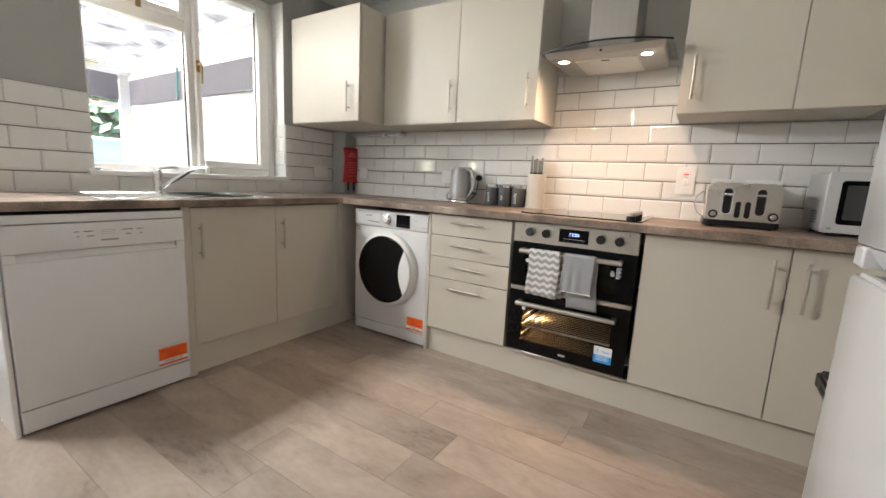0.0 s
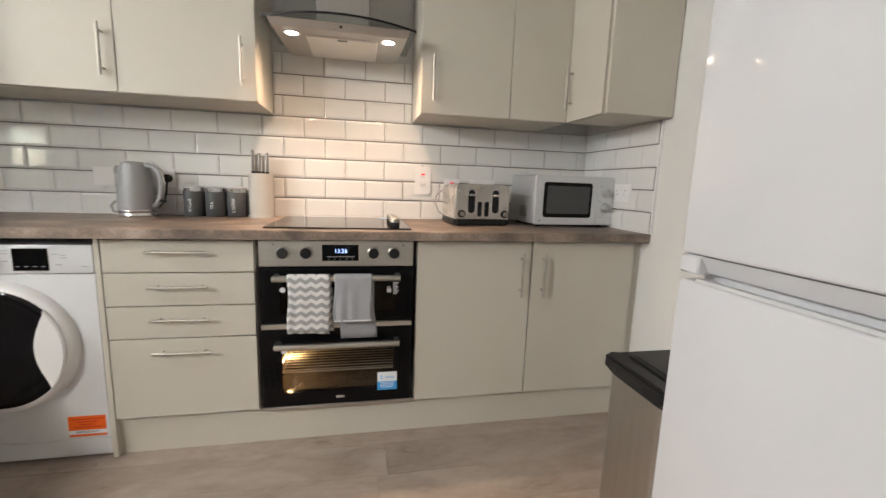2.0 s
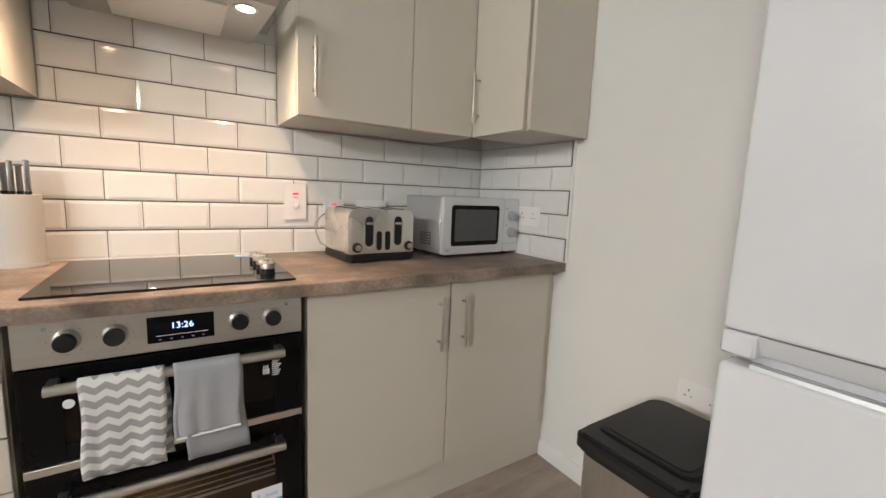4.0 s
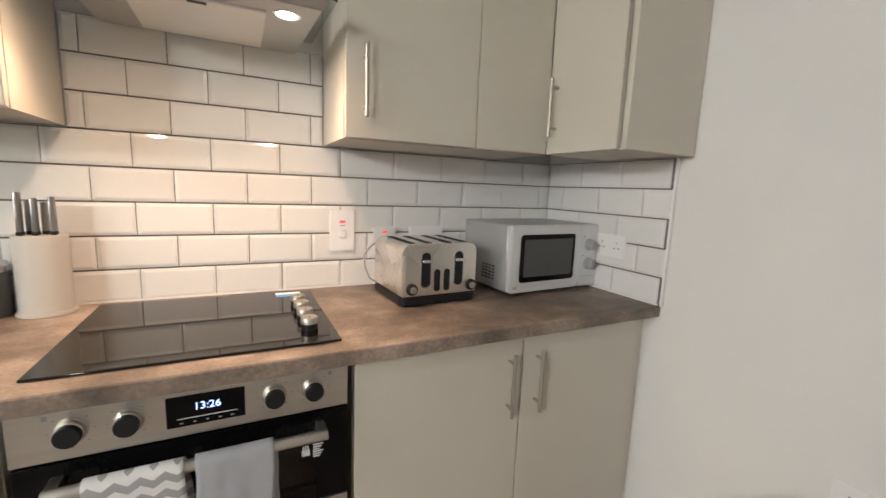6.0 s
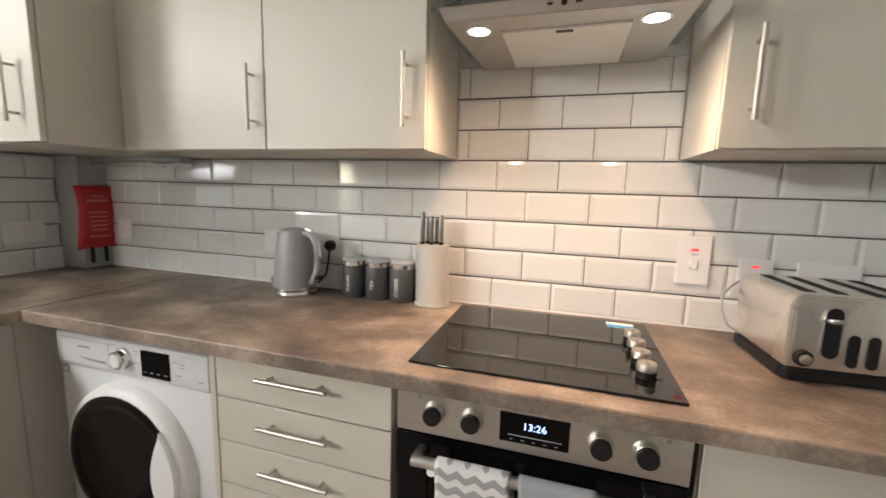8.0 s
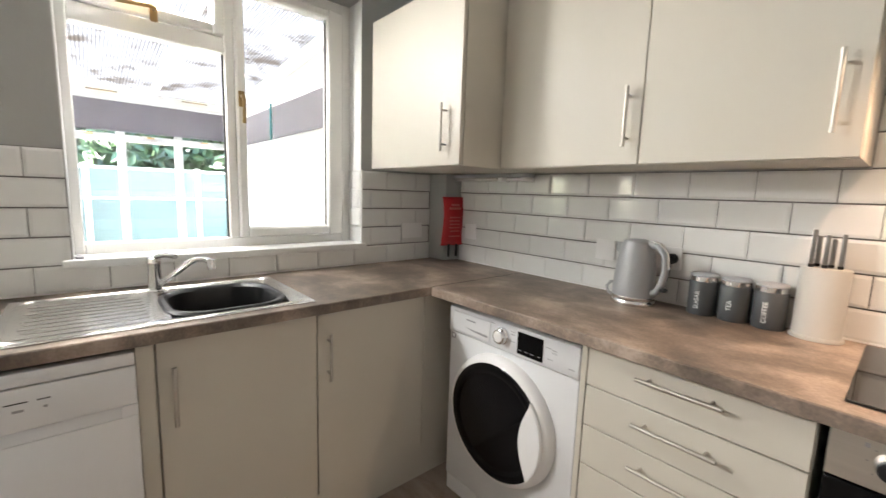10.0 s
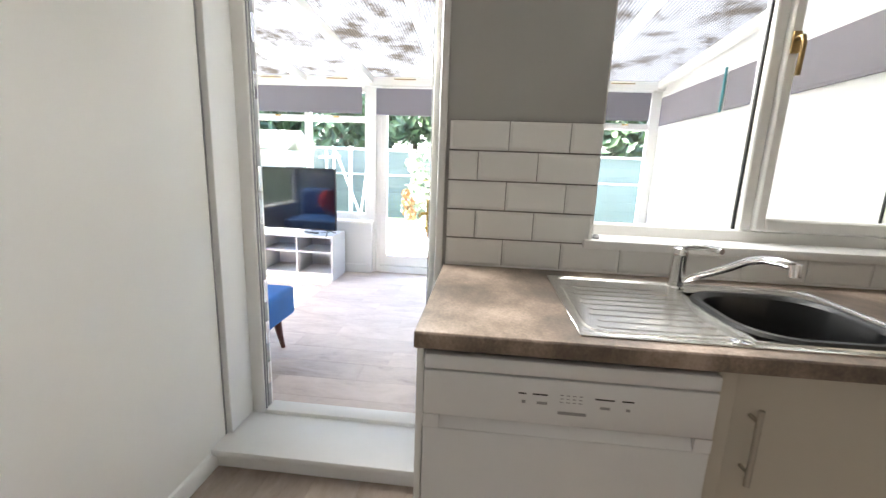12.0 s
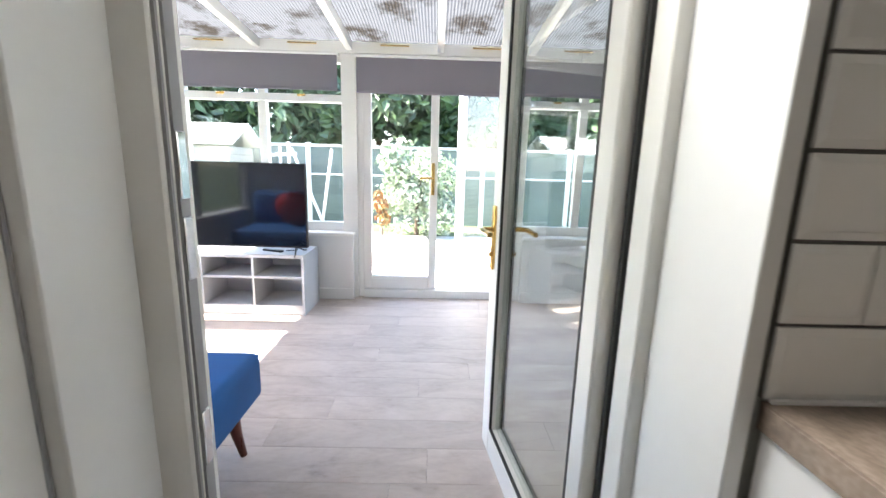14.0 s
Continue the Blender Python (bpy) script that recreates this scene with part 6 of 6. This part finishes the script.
for a, b in (((-7.7, -5.72, -0.06), (-7.7, -5.72, 1.52)), ((-7.7, -5.55, -0.06), (-7.7, -5.55, 1.62)), ((-7.7, -5.5, 1.50), (-7.7, -4.9, 0.0)), ((-7.7, -4.72, 1.5), (-7.7, -4.95, 0.0)), ((-7.7, -5.9, 1.36), (-7.7, -5.4, 1.40))):
    part("pole", rod(bmesh.new(), a, b, 0.03, 8), FENCEW, sw)


def leaf_mat(name, cols):
    m, t, b = nodes_of(name)
    geo, r = t.nodes.new("ShaderNodeNewGeometry"), t.nodes.new("ShaderNodeValToRGB")
    els = r.color_ramp.elements
    while len(els) < len(cols):
        els.new(0.5)
    for k, (e, c) in enumerate(zip(els, cols)):
        e.position, e.color = k / (len(cols) - 1), (*c, 1)
    t.links.new(geo.outputs["Random Per Island"], r.inputs[0])
    t.links.new(r.outputs[0], b.inputs["Base Color"])
    b.inputs["Roughness"].default_value = 0.5
    b.inputs["Subsurface Weight"].default_value = 0.0
    return m


def crown(clumps, count, size, seed):
    """Many small folded leaves spread over the shells of several clumps."""
    rng = random.Random(seed)
    verts, faces = [], []
    for _ in range(count):
        cx, cy, cz, r = rng.choice(clumps)
        d = Vector((rng.gauss(0, 1), rng.gauss(0, 1), rng.gauss(0, 1))).normalized()
        rad = r * (0.55 + 0.5 * rng.random() ** 0.5) * (0.85 + 0.3 * noise.noise(d * 2.1 + Vector((cx, cy, cz))))
        p = Vector((cx, cy, cz)) + d * rad
        a = (d + 0.9 * Vector((rng.uniform(-1, 1), rng.uniform(-1, 1), rng.uniform(-1, 1)))).normalized()
        s = a.orthogonal().normalized()
        s = Matrix.Rotation(rng.random() * 6.28, 3, a) @ s
        w = a.cross(s)
        l = size * rng.uniform(0.6, 1.3)
        i = len(verts)
        verts += [p - s * l, p + w * l * 0.42 + a * l * 0.12, p + s * l, p - w * l * 0.42 + a * l * 0.12]
        faces += [(i, i + 1, i + 2), (i, i + 2, i + 3)]
    return verts, faces


def plant(name, label, category, clumps, count, size, cols, seed, trunk=None, group=""):
    t = thing(name, label, category, group=group)
    v, f = crown(clumps, count, size, seed)
    me = bpy.data.meshes.new("crown")
    me.from_pydata(v, [], f)
    me.materials.append(leaf_mat(name + "_leaves", cols))
    o = new("crown", me)
    o.parent = t
    tagged(o, kind="stuff")
    if trunk:
        part("trunk", rod(bmesh.new(), trunk[0], trunk[1], trunk[2], 12, trunk[2] * 0.55), BARK, t)
        for k, c in enumerate(clumps[:6]):
            part("limb", rod(bmesh.new(), trunk[1], c[:3], trunk[2] * 0.4, 8, trunk[2] * 0.15), BARK, t)
    return t


BARK = mat("brown_bark", (0.09, 0.065, 0.045), 0.9, vary=0.3, scale=6, bump=0.6, bscale=40, stretch=(1, 1, 0.2))
rng = random.Random(5)
bush = [(-7.0 + rng.uniform(-0.4, 0.4), -3.03 + rng.uniform(-0.5, 0.5), rng.uniform(0.35, 1.35), rng.uniform(0.28, 0.46)) for _ in range(16)]
plant("variegated_shrub", "dense rounded shrub with white-edged green leaves", "shrub", bush, 5200, 0.055, [(0.035, 0.075, 0.025), (0.36, 0.40, 0.29), (0.16, 0.24, 0.11), (0.46, 0.48, 0.40), (0.05, 0.11, 0.035)], 3, ((-7.0, -3.03, -0.06), (-7.0, -3.03, 0.7), 0.05))
rust = [(-6.55, -3.62, 0.55, 0.14), (-6.55, -3.58, 0.32, 0.13), (-6.5, -3.66, 0.72, 0.08)]
plant("rust_shrub", "small shrub with rust-brown dry leaves", "shrub", rust, 420, 0.05, [(0.22, 0.07, 0.02), (0.30, 0.12, 0.03), (0.10, 0.12, 0.04)], 4, ((-6.55, -3.6, -0.06), (-6.55, -3.6, 0.3), 0.02))
for k in range(9):
    y = -13.5 + 2.3 * k
    rng = random.Random(40 + k)
    cl = [(-11.2 + rng.uniform(-0.9, 1.1), y + rng.uniform(-1.3, 1.3), rng.uniform(1.6, 5.6), rng.uniform(0.6, 1.15)) for _ in range(24)]
    plant("tree", "broad leafy green tree behind the fence", "tree", cl, 6000, 0.19, [(0.014, 0.034, 0.014), (0.030, 0.062, 0.022), (0.052, 0.094, 0.034), (0.020, 0.042, 0.016)], 60 + k, ((-11.2, y, -0.06), (-11.2, y, 2.4), 0.14), "trees behind the fence")

# ---- tiles and floor boards ----
def tile_mesh(w, h, cache={}):
    key = (round(w, 4), round(h, 4))
    if key not in cache:
        b = min(0.010, w / 4, h / 4)
        v, f = [], []
        for inset, n in ((0.0, 0.0), (0.0, 0.0045), (b, 0.0075)):
            v += [(inset, inset, n), (w - inset, inset, n), (w - inset, h - inset, n), (inset, h - inset, n)]
        for k in (0, 4):
            for i in range(4):
                j = (i + 1) % 4
                f.append((k + i, k + j, k + 4 + j, k + 4 + i))
        f.append((8, 9, 10, 11))
        me = bpy.data.meshes.new("tile")
        me.from_pydata(v, [], f)
        me.materials.append(TILE)
        cache[key] = me
    return cache[key]


PITCH, COURSE, TZ = 0.2035, 0.1017, 0.9075


def lay(parent, base, spans, joint, courses):
    """Tiles course by course. spans(course) gives stretches (u0, u1); base maps (u, z, out) to the world."""
    for c in courses:
        z0, z1 = TZ + COURSE * c + 0.0026, TZ + COURSE * (c + 1) - 0.0026
        z0 = max(z0, 0.9125)
        first = joint + (PITCH / 2 if c % 2 else 0) - 40 * PITCH
        for u0, u1 in spans(c):
            k = 0
            while first + k * PITCH < u1:
                a, b = max(first + k * PITCH + 0.0013, u0 + 0.001), min(first + (k + 1) * PITCH - 0.0013, u1 - 0.001)
                k += 1
                if b - a > 0.012:
                    top = z1
                    if parent is westwall and c == 0 and a > WIN_Y0 - 0.03 and b < WIN_Y1 + 0.03:
                        top = min(z1, WIN_Z0 - 0.020)
                    o = new("tile", tile_mesh(b - a, top - z0))
                    o.parent = parent
                    o.matrix_local = base @ pose(a, z0, 0)


northwall, westwall, eastwall = bpy.data.objects["wall_north"], bpy.data.objects["wall_west"], bpy.data.objects["wall_east"]
NB = pose(0, 0.0035, 0, 90)
WB = Matrix(((0, 0, 1, -0.0035), (1, 0, 0, 0), (0, 1, 0, 0), (0, 0, 0, 1)))
EB = Matrix(((0, 0, -1, R - 0.0035), (-1, 0, 0, 0), (0, 1, 0, 0), (0, 0, 0, 1)))
RB = pose(0, WIN_Y1 - 0.0045, 0, 90)
lay(northwall, NB, lambda c: [(0.142, R - 0.0045)] if c < 5 else [(1.852, 2.543)], 1.994, range(8))
def west_spans(c):
    if c == 0:
        return [(-2.266, -0.122)]
    return [(-2.266, WIN_Y0), (WIN_Y1, -0.122)]
lay(westwall, WB, west_spans, -2.2665, range(5))
lay(eastwall, EB, lambda c: [(0.0035, 0.622)], -0.0005, range(5))
lay(westwall, RB, lambda c: [(-0.132, -0.004)], -0.1335, range(2, 5))
gp = thing("grout", "grey grout bed showing between the wall tiles", "grout", kind="structure")
part("north_bed", blk(0.142, R, 0.0045, 0.0095, 0.911, TZ + 5 * COURSE), GROUT, gp)
part("north_bed", blk(1.852, 2.543, 0.0045, 0.0095, TZ + 5 * COURSE, TZ + 8 * COURSE), GROUT, gp)
part("east_bed", blk(R - 0.0095 + 0.005, R - 0.0005, -0.622, 0.004, 0.911, TZ + 5 * COURSE), GROUT, gp)
for y0, y1, z1 in ((-2.266, WIN_Y0, TZ + 5 * COURSE), (WIN_Y0, WIN_Y1, WIN_Z0 - 0.02), (WIN_Y1, -0.122, TZ + 5 * COURSE)):
    part("west_bed", blk(-0.0095, -0.0045, y0, y1, 0.911, z1), GROUT, gp)
bead = bmesh.new()
box(bead, -0.009, 0.006, WIN_Y1 - 0.006, WIN_Y1 + 0.001, WIN_Z0 + 0.012, TZ + 5 * COURSE)
box(bead, R - 0.012, R - 0.001, -0.630, -0.622, 0.911, TZ + 5 * COURSE)
solid("tile_trim", bead, WHITEPL, "thin white plastic tile edge trim", "trim", "structure")


def boards(name, label, x0, x1, y0, y1, along, width, length, seed, phase=0.0, ends=None, wood=PLANK):
    """A plank floor: every board an object of its own on a dark bed."""
    fl = thing(name, label, "floor", kind="structure")
    part("bed", blk(x0, x1, y0, y1, -0.058, -0.0035), PLANKGAP, fl)
    rng = random.Random(seed)
    cache = {}
    u0, u1, v0, v1 = (x0, x1, y0, y1) if along == "x" else (y0, y1, x0, x1)
    v, row = v0 - phase, 0
    while v < v1:
        a, b = max(v, v0), min(v + width, v1)
        u = u0 - rng.uniform(0.1, length)
        if ends and row in ends:
            u = ends[row] - length * math.ceil((ends[row] - u0) / length)
        while u < u1 and b - a > 0.004:
            p, q = max(u, u0), min(u + length, u1)
            if q - p > 0.01:
                key = (round(q - p, 3), round(b - a, 3))
                if key not in cache:
                    w, h = key[0] - 0.0008, key[1] - 0.0008
                    e = 0.0005
                    vs = [(0, 0, -0.003), (w, 0, -0.003), (w, h, -0.003), (0, h, -0.003), (e, e, 0), (w - e, e, 0), (w - e, h - e, 0), (e, h - e, 0)]
                    me = bpy.data.meshes.new("plank")
                    me.from_pydata(vs, [], [(0, 1, 5, 4), (1, 2, 6, 5), (2, 3, 7, 6), (3, 0, 4, 7), (4, 5, 6, 7)])
                    me.materials.append(wood)
                    cache[key] = me
                o = new("plank", cache[key])
                o.parent = fl
                o.matrix_local = pose(p + 0.0006, a + 0.0006, 0) if along == "x" else pose(b - 0.0006, p + 0.0006, 0, 0, 0, 90)
            u += length
        v += width
        row += 1


boards("floor", "grey-brown oak-effect vinyl plank kitchen floor", OUT, R, SOUTH, 0.0, "x", 0.192, 1.22, 11, 0.142, {9: 1.887, 11: 1.755, 12: 2.343})
# these boards carry the lightened copy of the oak
boards("conservatory_floor", "oak-effect plank conservatory floor, its colour lightened for daylight", CX1, OUT - 0.001, CYS, CYN, "y", 0.200, 1.26, 12, 0.085, {4: -3.16, 6: -3.03, 8: -2.75, 9: -3.176, 10: -3.40, 11: -3.95, 12: -2.83}, PLANKLIT)
